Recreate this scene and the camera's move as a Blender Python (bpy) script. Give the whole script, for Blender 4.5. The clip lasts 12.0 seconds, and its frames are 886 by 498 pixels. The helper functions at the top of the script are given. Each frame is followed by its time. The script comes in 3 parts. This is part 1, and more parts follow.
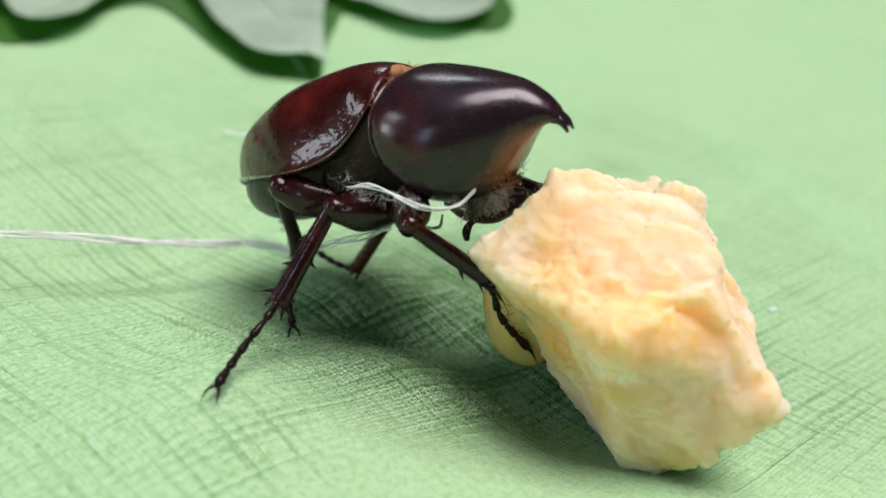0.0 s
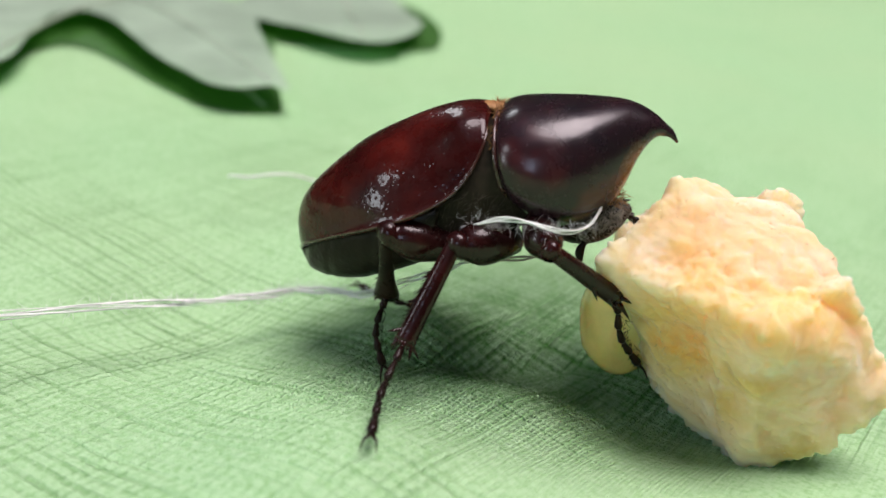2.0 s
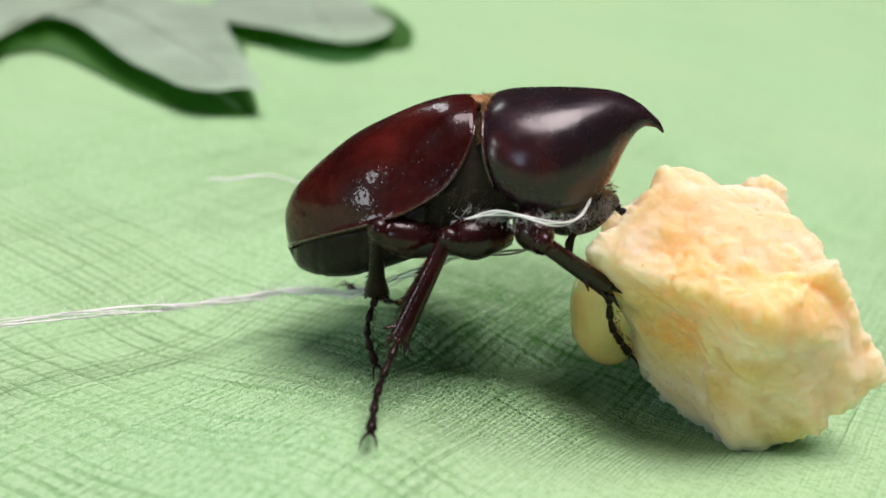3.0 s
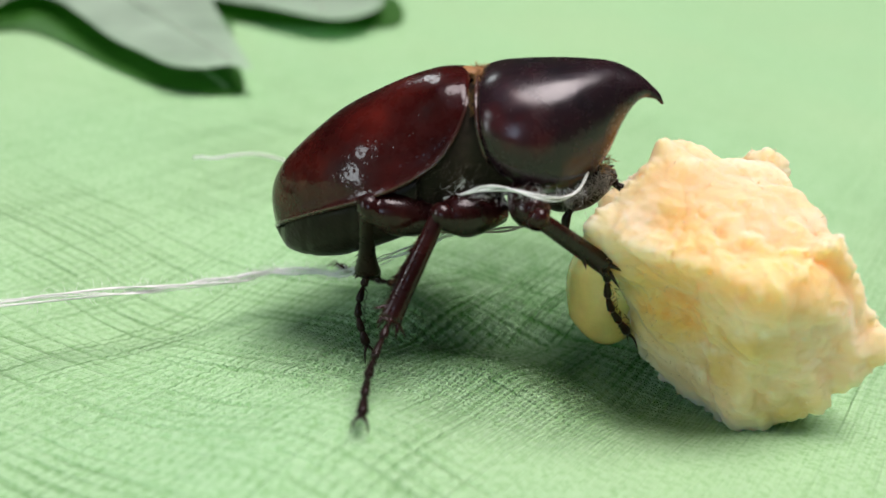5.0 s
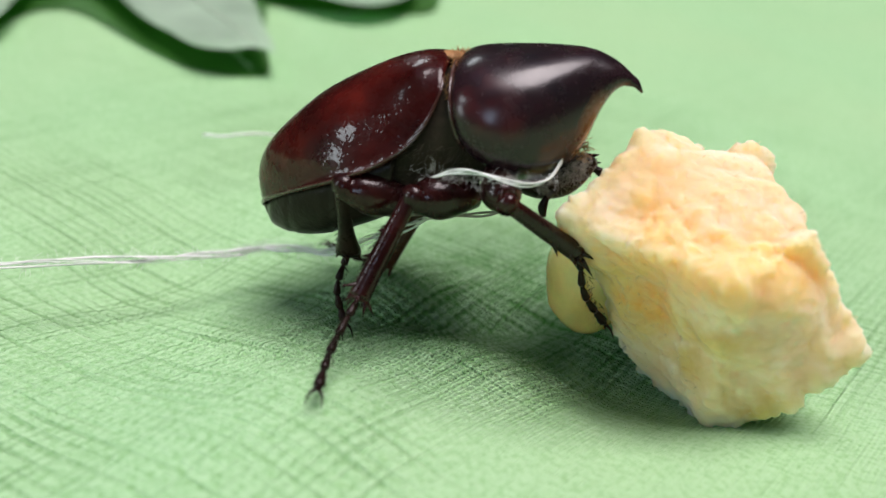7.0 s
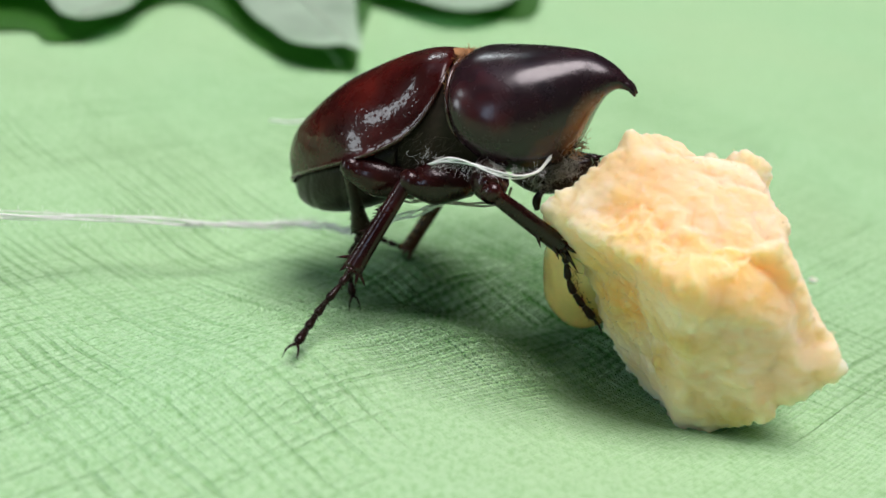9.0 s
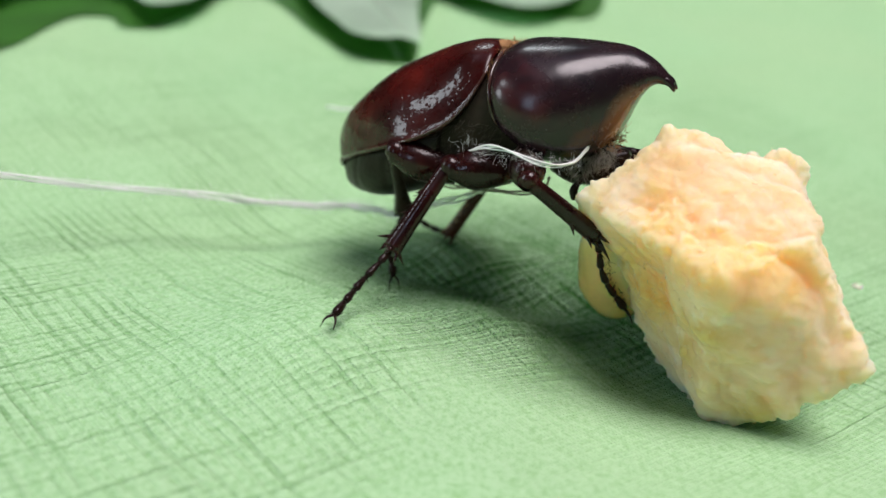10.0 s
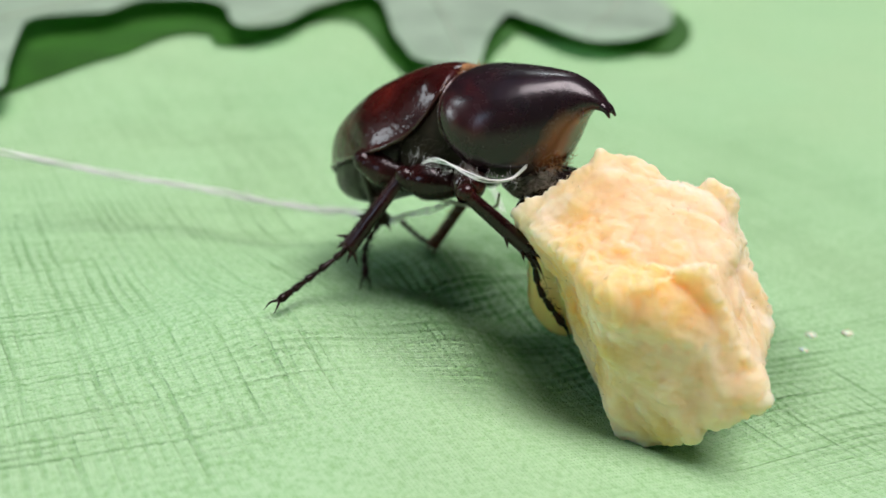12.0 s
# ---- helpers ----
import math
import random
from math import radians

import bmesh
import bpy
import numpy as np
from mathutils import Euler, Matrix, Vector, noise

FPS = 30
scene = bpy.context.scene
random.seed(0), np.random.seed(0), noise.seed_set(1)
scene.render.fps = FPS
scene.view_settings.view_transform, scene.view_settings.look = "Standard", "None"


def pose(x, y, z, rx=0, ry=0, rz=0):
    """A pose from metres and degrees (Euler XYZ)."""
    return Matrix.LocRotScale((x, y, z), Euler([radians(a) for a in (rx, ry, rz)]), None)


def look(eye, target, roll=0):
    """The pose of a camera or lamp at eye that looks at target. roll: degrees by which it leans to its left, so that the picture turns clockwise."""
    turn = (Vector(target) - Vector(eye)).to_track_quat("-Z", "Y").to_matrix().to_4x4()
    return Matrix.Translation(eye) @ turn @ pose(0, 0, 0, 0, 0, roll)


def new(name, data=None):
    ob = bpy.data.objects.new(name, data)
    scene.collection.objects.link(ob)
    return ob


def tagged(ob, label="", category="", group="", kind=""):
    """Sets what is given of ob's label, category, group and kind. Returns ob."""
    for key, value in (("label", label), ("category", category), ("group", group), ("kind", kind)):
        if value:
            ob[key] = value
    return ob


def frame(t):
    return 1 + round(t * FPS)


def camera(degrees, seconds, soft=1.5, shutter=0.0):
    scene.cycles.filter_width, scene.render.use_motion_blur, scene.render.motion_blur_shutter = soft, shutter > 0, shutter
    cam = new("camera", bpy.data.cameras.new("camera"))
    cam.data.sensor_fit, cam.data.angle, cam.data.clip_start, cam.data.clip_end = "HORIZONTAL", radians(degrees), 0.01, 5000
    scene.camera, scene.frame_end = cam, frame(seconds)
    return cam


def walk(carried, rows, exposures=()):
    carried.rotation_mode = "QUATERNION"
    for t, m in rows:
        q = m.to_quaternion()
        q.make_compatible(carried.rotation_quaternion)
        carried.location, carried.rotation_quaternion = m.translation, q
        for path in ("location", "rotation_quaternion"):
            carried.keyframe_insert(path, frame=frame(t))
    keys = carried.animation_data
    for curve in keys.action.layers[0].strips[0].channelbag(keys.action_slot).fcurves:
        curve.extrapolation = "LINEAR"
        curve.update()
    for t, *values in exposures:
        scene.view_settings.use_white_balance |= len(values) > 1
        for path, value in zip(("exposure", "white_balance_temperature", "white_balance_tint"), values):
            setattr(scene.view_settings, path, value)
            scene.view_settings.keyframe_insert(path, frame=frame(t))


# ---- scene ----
cam = camera(59.4, 12.0, soft=1.5)
ROWS = [
    (0.0, -0.00681, -0.07773, 0.05135, 65.241, -6.542, -0.533),
    (0.5, -0.01760, -0.07757, 0.05210, 66.979, -6.118, -4.856),
    (1.0, -0.02189, -0.07659, 0.05182, 67.226, -5.802, -7.316),
    (1.5, -0.02467, -0.07531, 0.05216, 66.593, -4.890, -8.590),
    (2.0, -0.03015, -0.07431, 0.05093, 67.193, -4.751, -11.340),
    (2.5, -0.03339, -0.07419, 0.05068, 67.856, -4.664, -13.387),
    (3.0, -0.03205, -0.07391, 0.05022, 67.444, -3.998, -13.920),
    (3.5, -0.03153, -0.07289, 0.04966, 66.759, -3.918, -14.131),
    (5.5, -0.03137, -0.07170, 0.04864, 66.061, -3.849, -14.599),
    (6.0, -0.03090, -0.07159, 0.04882, 65.684, -3.798, -14.327),
    (6.5, -0.02753, -0.07213, 0.04832, 65.247, -3.896, -12.877),
    (7.0, -0.02385, -0.07459, 0.04884, 65.192, -4.368, -10.150),
    (9.0, -0.01040, -0.08208, 0.04996, 64.957, -4.857, 0.400),
    (9.5, -0.00637, -0.08399, 0.05026, 64.214, -4.888, 3.795),
    (10.0, -0.00788, -0.08549, 0.05001, 64.365, -5.520, 5.486),
    (10.5, -0.00291, -0.08642, 0.05017, 63.942, -5.512, 7.754),
    (11.0, 0.00170, -0.08515, 0.04937, 63.217, -5.569, 9.919),
    (11.5, 0.00715, -0.08800, 0.05175, 66.005, -5.965, 13.221),
    (12.0, 0.01443, -0.08856, 0.05219, 65.599, -5.804, 16.471),
]
walk(cam, [(t, pose(*r)) for t, *r in ROWS], exposures=[(0.0, -0.33, 6250, 28), (3.7, -0.33, 6450, 29), (5.3, -0.33, 6300, 23), (12.0, -0.42, 6200, 24)])
cam.data.dof.use_dof, cam.data.dof.focus_distance, cam.data.dof.aperture_fstop = True, 0.083, 15.5

# ---- light ----
world = bpy.data.worlds.new("sky")
scene.world = world
world.use_nodes = True
wn = world.node_tree.nodes
sky = wn.new("ShaderNodeTexSky")
sky.sky_type, sky.sun_disc = "NISHITA", False
SUN_UP, SUN_AZ = 79.0, 125.0
sky.sun_elevation, sky.sun_rotation = radians(SUN_UP), radians(SUN_AZ)
sky.dust_density, sky.ozone_density = 4.0, 0.6
wn["Background"].inputs["Strength"].default_value = 0.07
world.node_tree.links.new(sky.outputs[0], wn["Background"].inputs["Color"])
sun = new("sun", bpy.data.lights.new("sun", "SUN"))
sun.data.energy, sun.data.angle, sun.data.color = 4.7, radians(36), (1.0, 0.95, 0.87)
sun.matrix_world = look((math.sin(radians(SUN_AZ)) * math.cos(radians(SUN_UP)), math.cos(radians(SUN_AZ)) * math.cos(radians(SUN_UP)), math.sin(radians(SUN_UP))), (0, 0, 0))


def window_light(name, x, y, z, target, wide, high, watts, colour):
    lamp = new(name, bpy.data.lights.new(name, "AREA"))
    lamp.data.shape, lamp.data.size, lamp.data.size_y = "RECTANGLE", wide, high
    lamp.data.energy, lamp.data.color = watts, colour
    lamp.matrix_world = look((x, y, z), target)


# lamps for unseen windows, set by shell highlights; green tints colour the fill
window_light("unseen_window_glow", -0.35, 1.83, 1.6, (-0.35, 0, 1.6), 0.4, 0.36, 5.5, (0.86, 1.0, 0.9))
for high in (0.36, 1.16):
    window_light("unseen_window_glow", -1.83, -0.40, high, (0, -0.40, high), 0.36, 0.42, 7.0, (0.84, 1.0, 0.93))
window_light("unseen_window_glow", -1.05, -1.83, 0.80, (-1.05, 0, 0.80), 0.46, 0.76, 6.0, (0.62, 0.86, 1.0))

MM = 0.001


# ---- materials ----
class Mat:
    """A node material under construction."""

    def __init__(self, name, **values):
        self.m = bpy.data.materials.new(name)
        self.m.use_nodes = True
        self.t = self.m.node_tree
        self.b = self.t.nodes["Principled BSDF"]
        for key, v in values.items():
            self.b.inputs[key.replace("_", " ")].default_value = v
        self.where = self.add("ShaderNodeTexCoord").outputs["Object"]

    def add(self, kind, **attrs):
        n = self.t.nodes.new(kind)
        for key, v in attrs.items():
            setattr(n, key, v)
        return n

    def link(self, a, b):
        self.t.links.new(a, b)

    def noise(self, scale, detail=3.0, rough=0.55, where=None, distort=0.0):
        n = self.add("ShaderNodeTexNoise")
        n.inputs["Scale"].default_value, n.inputs["Detail"].default_value = scale, detail
        n.inputs["Roughness"].default_value, n.inputs["Distortion"].default_value = rough, distort
        self.link(where or self.where, n.inputs["Vector"])
        return n.outputs["Fac"]

    def placed(self, turn=0.0, size=(1, 1, 1), where=None):
        n = self.add("ShaderNodeMapping")
        n.inputs["Rotation"].default_value[2], n.inputs["Scale"].default_value = radians(turn), size
        self.link(where or self.where, n.inputs["Vector"])
        return n.outputs["Vector"]

    def ramp(self, fac, *stops):
        n = self.add("ShaderNodeValToRGB")
        e = n.color_ramp.elements
        while len(e) < len(stops):
            e.new(0.5)
        for el, (p, c) in zip(e, stops):
            el.position, el.color = p, (*c, 1) if len(c) == 3 else c
        self.link(fac, n.inputs["Fac"])
        return n.outputs["Color"]

    def grey(self, fac, *stops):
        return self.ramp(fac, *[(p, (v, v, v)) for p, v in stops])

    def math(self, op, a, b):
        n = self.add("ShaderNodeMath", operation=op)
        for i, v in enumerate((a, b)):
            if isinstance(v, (int, float)):
                n.inputs[i].default_value = v
            else:
                self.link(v, n.inputs[i])
        return n.outputs[0]

    def mix(self, fac, a, b, blend="MIX"):
        n = self.add("ShaderNodeMix", data_type="RGBA", blend_type=blend)
        for i, v in ((0, fac), (6, a), (7, b)):
            if isinstance(v, (int, float)):
                n.inputs[i].default_value = v
            elif isinstance(v, tuple):
                n.inputs[i].default_value = (*v, 1)
            else:
                self.link(v, n.inputs[i])
        return n.outputs[2]

    def bump(self, height, distance, strength=1.0):
        n = self.add("ShaderNodeBump")
        n.inputs["Distance"].default_value, n.inputs["Strength"].default_value = distance, strength
        self.link(height, n.inputs["Height"])
        last = self.b.inputs["Normal"].links
        if last:
            self.link(last[0].from_socket, n.inputs["Normal"])
        self.link(n.outputs[0], self.b.inputs["Normal"])

    def to(self, socket, key):
        self.link(socket, self.b.inputs[key])


def cloth_material():
    """Light green crinkled cotton: two crossing sets of uneven creases over a fine weave."""
    m = Mat("green_crepe_cloth", Roughness=0.95, Specular_IOR_Level=0.05)
    wobble = m.add("ShaderNodeVectorMath", operation="MULTIPLY_ADD")
    n = m.add("ShaderNodeTexNoise")
    n.inputs["Scale"].default_value, n.inputs["Detail"].default_value = 70, 2
    m.link(m.where, n.inputs["Vector"])
    m.link(n.outputs["Color"], wobble.inputs[0])
    wobble.inputs[1].default_value = (0.001, 0.001, 0)
    m.link(m.where, wobble.inputs[2])
    w = wobble.outputs[0]
    ways = [m.placed(turn, (1, 1, 1), w) for turn in (40, -38)]

    def lines(way, across, along, detail=2.0):
        return m.noise(1.0, detail, 0.5, m.placed(0, (along, across, 1), way))

    def bands(way, period, distort):
        n = m.add("ShaderNodeTexWave", wave_type="BANDS", bands_direction="Y")
        n.inputs["Scale"].default_value, n.inputs["Distortion"].default_value = 2 * math.pi / (20 * period), distort
        n.inputs["Detail"].default_value, n.inputs["Detail Scale"].default_value = 2.0, 0.6
        m.link(way, n.inputs["Vector"])
        return n.outputs["Fac"]

    # denser weave below the beetle; its stronger gap colour also paints shade there
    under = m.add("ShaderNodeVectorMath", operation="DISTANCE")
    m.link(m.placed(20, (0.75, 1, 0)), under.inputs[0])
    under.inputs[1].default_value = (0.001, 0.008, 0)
    dense_shaded = m.grey(m.math("MULTIPLY", under.outputs["Value"], 20.0), (0.2, 1.0), (0.58, 0.0))
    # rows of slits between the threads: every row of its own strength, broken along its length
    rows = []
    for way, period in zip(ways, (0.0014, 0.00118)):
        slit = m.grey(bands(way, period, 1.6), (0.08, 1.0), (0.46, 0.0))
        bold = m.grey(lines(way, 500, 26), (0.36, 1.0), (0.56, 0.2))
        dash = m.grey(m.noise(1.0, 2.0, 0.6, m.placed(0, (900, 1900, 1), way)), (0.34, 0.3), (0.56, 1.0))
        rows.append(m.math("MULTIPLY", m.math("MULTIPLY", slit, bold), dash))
    weave = m.math("MULTIPLY", bands(ways[0], 0.00043, 1.2), bands(ways[1], 0.00047, 1.2))
    crepe = m.noise(1500, 3.0, 0.65, w)
    patch = m.grey(m.noise(38, 2.0), (0.35, 0.35), (0.65, 1.0))
    away = m.add("ShaderNodeVectorMath", operation="LENGTH")
    m.link(m.where, away.inputs[0])
    # the creases gather round the middle; farther out the cloth lies smoother
    axes = m.add("ShaderNodeSeparateXYZ")
    m.link(m.where, axes.inputs[0])
    front = m.grey(m.math("MULTIPLY", m.math("ADD", axes.outputs["Y"], 0.05), 20.0), (0.66, 0.2), (0.9, 1.0))
    front = m.math("MAXIMUM", front, m.grey(m.math("MULTIPLY", m.math("ADD", axes.outputs["X"], 0.05), 20.0), (0.66, 1.0), (0.9, 0.0)))
    patch = m.math("MAXIMUM", patch, dense_shaded)
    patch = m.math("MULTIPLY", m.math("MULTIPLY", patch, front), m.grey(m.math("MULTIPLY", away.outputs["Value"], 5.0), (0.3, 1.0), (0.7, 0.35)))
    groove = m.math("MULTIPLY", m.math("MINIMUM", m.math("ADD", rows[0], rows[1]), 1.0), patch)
    # darker green in crepe hollows and row slits paints in their fine shade
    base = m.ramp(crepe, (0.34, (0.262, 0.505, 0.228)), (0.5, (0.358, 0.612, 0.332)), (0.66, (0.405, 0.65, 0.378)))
    tint = m.mix(m.math("MULTIPLY", groove, m.math("ADD", m.math("MULTIPLY", dense_shaded, 0.25), 0.6)), base, (0.05, 0.24, 0.03))
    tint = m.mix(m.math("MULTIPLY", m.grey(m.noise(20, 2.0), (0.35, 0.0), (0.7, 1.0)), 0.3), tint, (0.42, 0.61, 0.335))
    # yarn gaps below the beetle, coloured dark green to add painted shade
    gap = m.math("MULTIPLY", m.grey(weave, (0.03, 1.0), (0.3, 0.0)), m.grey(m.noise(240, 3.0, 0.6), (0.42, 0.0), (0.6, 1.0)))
    tint = m.mix(m.math("MULTIPLY", m.math("MULTIPLY", gap, dense_shaded), 0.55), tint, (0.05, 0.24, 0.03))
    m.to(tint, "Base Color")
    relief = m.math("ADD", m.math("MULTIPLY", m.math("MULTIPLY", weave, m.math("ADD", m.math("MULTIPLY", dense_shaded, 0.9), 0.12)), 1.1), m.math("MULTIPLY", crepe, 0.2))
    m.bump(m.math("SUBTRACT", relief, m.math("MULTIPLY", groove, m.math("ADD", m.math("MULTIPLY", dense_shaded, 0.5), 0.4))), 0.0008, 1.0)
    return m.m


def shell_material(name, dark, mid, red, rough, coat=0.6, pits=0.0, spec=0.2):
    """Polished dark red-brown beetle shell."""
    m = Mat(name, Roughness=rough, Coat_Weight=coat, Coat_Roughness=0.04, IOR=1.5, Specular_IOR_Level=spec)
    big = m.noise(95, 3.0, 0.6)
    fine = m.noise(900, 3.0, 0.6)
    m.to(m.mix(m.grey(fine, (0.4, 0.0), (0.75, 0.35)), m.ramp(big, (0.3, dark), (0.52, mid), (0.72, red)), dark), "Base Color")
    m.to(m.grey(m.noise(420, 4.0, 0.7), (0.35, rough * 0.7), (0.7, min(1.0, rough * 1.8))), "Roughness")
    if pits:
        v = m.add("ShaderNodeTexVoronoi")
        v.inputs["Scale"].default_value = 1600
        m.link(m.where, v.inputs["Vector"])
        m.bump(m.grey(v.outputs["Distance"], (0.05, 0.0), (0.32, 1.0)), 0.00006, pits)
    m.bump(m.noise(330, 3.0, 0.6), 0.0002, 0.45)
    m.bump(m.noise(1400, 2.0, 0.6), 0.00004, 0.5)
    m.to(m.b.inputs["Normal"].links[0].from_socket, "Coat Normal")
    return m.m


def pronotum_material():
    """Polished black-purple shield whose hollow front is thin and amber."""
    m = Mat("pronotum_shell", Roughness=0.25, Coat_Weight=0.05, Coat_Roughness=0.08, Specular_IOR_Level=0.42)
    axes = m.add("ShaderNodeSeparateXYZ")
    m.link(m.where, axes.inputs[0])
    shift = m.math("MULTIPLY", m.math("SUBTRACT", m.noise(260, 2.0), 0.5), 0.0016)
    ahead = m.math("ADD", m.math("ADD", axes.outputs["X"], shift), m.math("MULTIPLY", m.math("SUBTRACT", 0.0285, axes.outputs["Z"]), 0.25))
    front = m.grey(m.math("MULTIPLY", ahead, 40.0), (0.0128 * 40, 0.0), (0.0141 * 40, 1.0))
    below = m.grey(m.math("MULTIPLY", axes.outputs["Z"], 25.0), (0.0308 * 25, 1.0), (0.0326 * 25, 0.0))
    shell = m.ramp(m.noise(110, 3.0, 0.6), (0.35, (0.010, 0.008, 0.011)), (0.55, (0.020, 0.008, 0.011)), (0.7, (0.05, 0.009, 0.011)))
    m.to(m.mix(m.math("MULTIPLY", m.math("MULTIPLY", front, below), 0.9), shell, (0.22, 0.085, 0.035)), "Base Color")
    m.to(m.grey(m.noise(420, 4.0, 0.7), (0.35, 0.19), (0.7, 0.32)), "Roughness")
    m.bump(m.noise(330, 3.0, 0.6), 0.00012, 0.35)
    m.bump(m.noise(2600, 2.0, 0.6), 0.00002, 0.3)
    return m.m


def plain_material(name, colour, rough=0.6, vary=0.35, scale=500, bump=0.0001, **more):
    m = Mat(name, Roughness=rough, **more)
    dark = tuple(c * (1 - vary) for c in colour)
    m.to(m.ramp(m.noise(scale, 4.0, 0.6), (0.3, dark), (0.7, colour)), "Base Color")
    if bump:
        m.bump(m.noise(scale * 2.2, 3.0, 0.6), bump, 0.6)
    return m.m


def fruit_material():
    """Moist pale yellow fruit flesh with amber pockets and a few glassy wet patches."""
    m = Mat("fruit_flesh", Roughness=0.5, Subsurface_Weight=1.0, Subsurface_Scale=0.0065, Specular_IOR_Level=0.25)
    m.b.inputs["Subsurface Radius"].default_value = (1.0, 0.75, 0.5)
    warp = m.add("ShaderNodeVectorMath", operation="MULTIPLY_ADD")
    n = m.add("ShaderNodeTexNoise")
    n.inputs["Scale"].default_value, n.inputs["Detail"].default_value, n.inputs["Roughness"].default_value = 240, 4, 0.65
    m.link(m.where, n.inputs["Vector"])
    m.link(n.outputs["Color"], warp.inputs[0])
    warp.inputs[1].default_value = (0.006, 0.006, 0.006)
    m.link(m.where, warp.inputs[2])

    def pockets(spots, soft):
        """1 inside any of the spots (x, y, z, radius in mm), 0 outside."""
        out = None
        for x, y, z, r in spots:
            d = m.add("ShaderNodeVectorMath", operation="DISTANCE")
            m.link(m.placed(0, (1, 0.45, 1), warp.outputs[0]), d.inputs[0])
            d.inputs[1].default_value = ((x + 3) * MM, (y + 3) * 0.45 * MM, (z + 3) * MM)
            one = m.grey(m.math("DIVIDE", d.outputs["Value"], 2 * r * MM), (0.5 - soft, 1.0), (0.5 + soft, 0.0))
            out = one if out is None else m.math("MAXIMUM", out, one)
        return out

    streak = m.noise(1.0, 4.0, 0.6, m.placed(0, (60, 150, 150), m.placed(25, (1, 1, 1))), 0.8)
    pale = m.ramp(streak, (0.3, (0.80, 0.545, 0.29)), (0.5, (0.83, 0.615, 0.37)), (0.7, (0.86, 0.68, 0.46)))
    pale = m.mix(m.grey(m.noise(130, 3.0, 0.55, m.placed(-30, (0.6, 1, 1.3))), (0.46, 0.0), (0.68, 0.45)), pale, (0.77, 0.53, 0.25))
    pale = m.mix(m.grey(m.noise(210, 3.0, 0.6, m.placed(40, (0.5, 1, 1))), (0.52, 0.0), (0.66, 0.8)), pale, (0.87, 0.71, 0.52))
    amber = pockets([(-9.2, -0.6, 19.9, 2.3), (-11.8, 2.2, 20.8, 2.1), (-6.4, -2.2, 20.4, 2.3), (-3.4, -3.4, 20.6, 2.2), (-0.8, -4.3, 19.4, 2.0), (-10.1, 4.4, 13.4, 2.2), (-12.6, 4.6, 17.4, 2.2)], 0.45)
    glassy = pockets([(0.4, -2.8, 3.4, 2.6), (-6.6, -4.3, 12.6, 1.8), (-14.0, 6.0, 15.0, 3.4), (-11.0, 4.0, 10.0, 3.0), (-7.5, -1.0, 8.0, 1.6)], 0.3)
    colour = m.mix(m.math("MULTIPLY", glassy, 0.75), pale, (0.70, 0.45, 0.14))
    colour = m.mix(m.math("MULTIPLY", amber, 0.62), colour, (0.95, 0.55, 0.13))
    ripe = pockets([(-10.3, 4.0, 13.6, 1.6), (-11.0, 4.6, 12.2, 1.2)], 0.35)
    m.to(m.mix(m.math("MULTIPLY", ripe, 0.8), colour, (0.85, 0.33, 0.03)), "Base Color")
    m.to(m.grey(glassy, (0.0, 0.75), (1.0, 0.28)), "Roughness")
    m.bump(m.noise(1300, 4.0, 0.65), 0.0002, 0.2)
    return m.m


CLOTH = cloth_material()
PRONOTUM = pronotum_material()
ELYTRON = shell_material("elytron_shell", (0.012, 0.002, 0.002), (0.04, 0.0045, 0.004), (0.095, 0.010, 0.007), 0.24, 0.42, 0.32, 0.1)
BELLY = plain_material("belly_shell", (0.014, 0.007, 0.005), 0.3, 0.5, 300, 0.0002, Specular_IOR_Level=0.15)
CHEST = plain_material("chest_hide", (0.03, 0.022, 0.014), 0.75, 0.5, 500, 0.0002, Specular_IOR_Level=0.15)
LEG = shell_material("leg_shell", (0.007, 0.002, 0.002), (0.017, 0.003, 0.003), (0.036, 0.006, 0.005), 0.24, 0.3, 0.2)
# paler than the shells it edges; the colour imitates their edge highlight
MARGIN = shell_material("margin_glint_shell", (0.03, 0.012, 0.01), (0.06, 0.022, 0.017), (0.1, 0.04, 0.026), 0.2, 1.0)
# redder leg shell; the colour stands in for light shining through the leg
LIT_THROUGH = shell_material("lit_through_leg_shell", (0.035, 0.009, 0.005), (0.08, 0.02, 0.01), (0.14, 0.035, 0.016), 0.28, 0.3, 0.2)
TARSUS = shell_material("tarsus_shell", (0.008, 0.004, 0.003), (0.016, 0.007, 0.006), (0.03, 0.012, 0.008), 0.28, 0.15, 0.0, 0.1)
EYE = plain_material("eye_black", (0.006, 0.005, 0.005), 0.12, 0.2, 900, 0.0)
HAIR = plain_material("ginger_hair", (0.46, 0.22, 0.07), 0.6, 0.4, 900, 0.0)
BROWN_FUR = plain_material("dark_brown_hair", (0.06, 0.045, 0.025), 0.6, 0.4, 900, 0.0)
FUR = plain_material("grey_brown_hair", (0.38, 0.34, 0.28), 0.6, 0.4, 900, 0.0)
THREAD = plain_material("white_cotton", (0.92, 0.93, 0.92), 0.9, 0.1, 1500, 0.0, Sheen_Weight=0.4)
FRUIT = fruit_material()
FIBRE = plain_material("fruit_fibre", (0.86, 0.68, 0.42), 0.8, 0.1, 300, 0.0, Specular_IOR_Level=0.1)
CRUMB = plain_material("wet_crumb", (0.80, 0.80, 0.66), 0.4, 0.15, 300, 0.0, Subsurface_Weight=0.6, Subsurface_Scale=0.002)
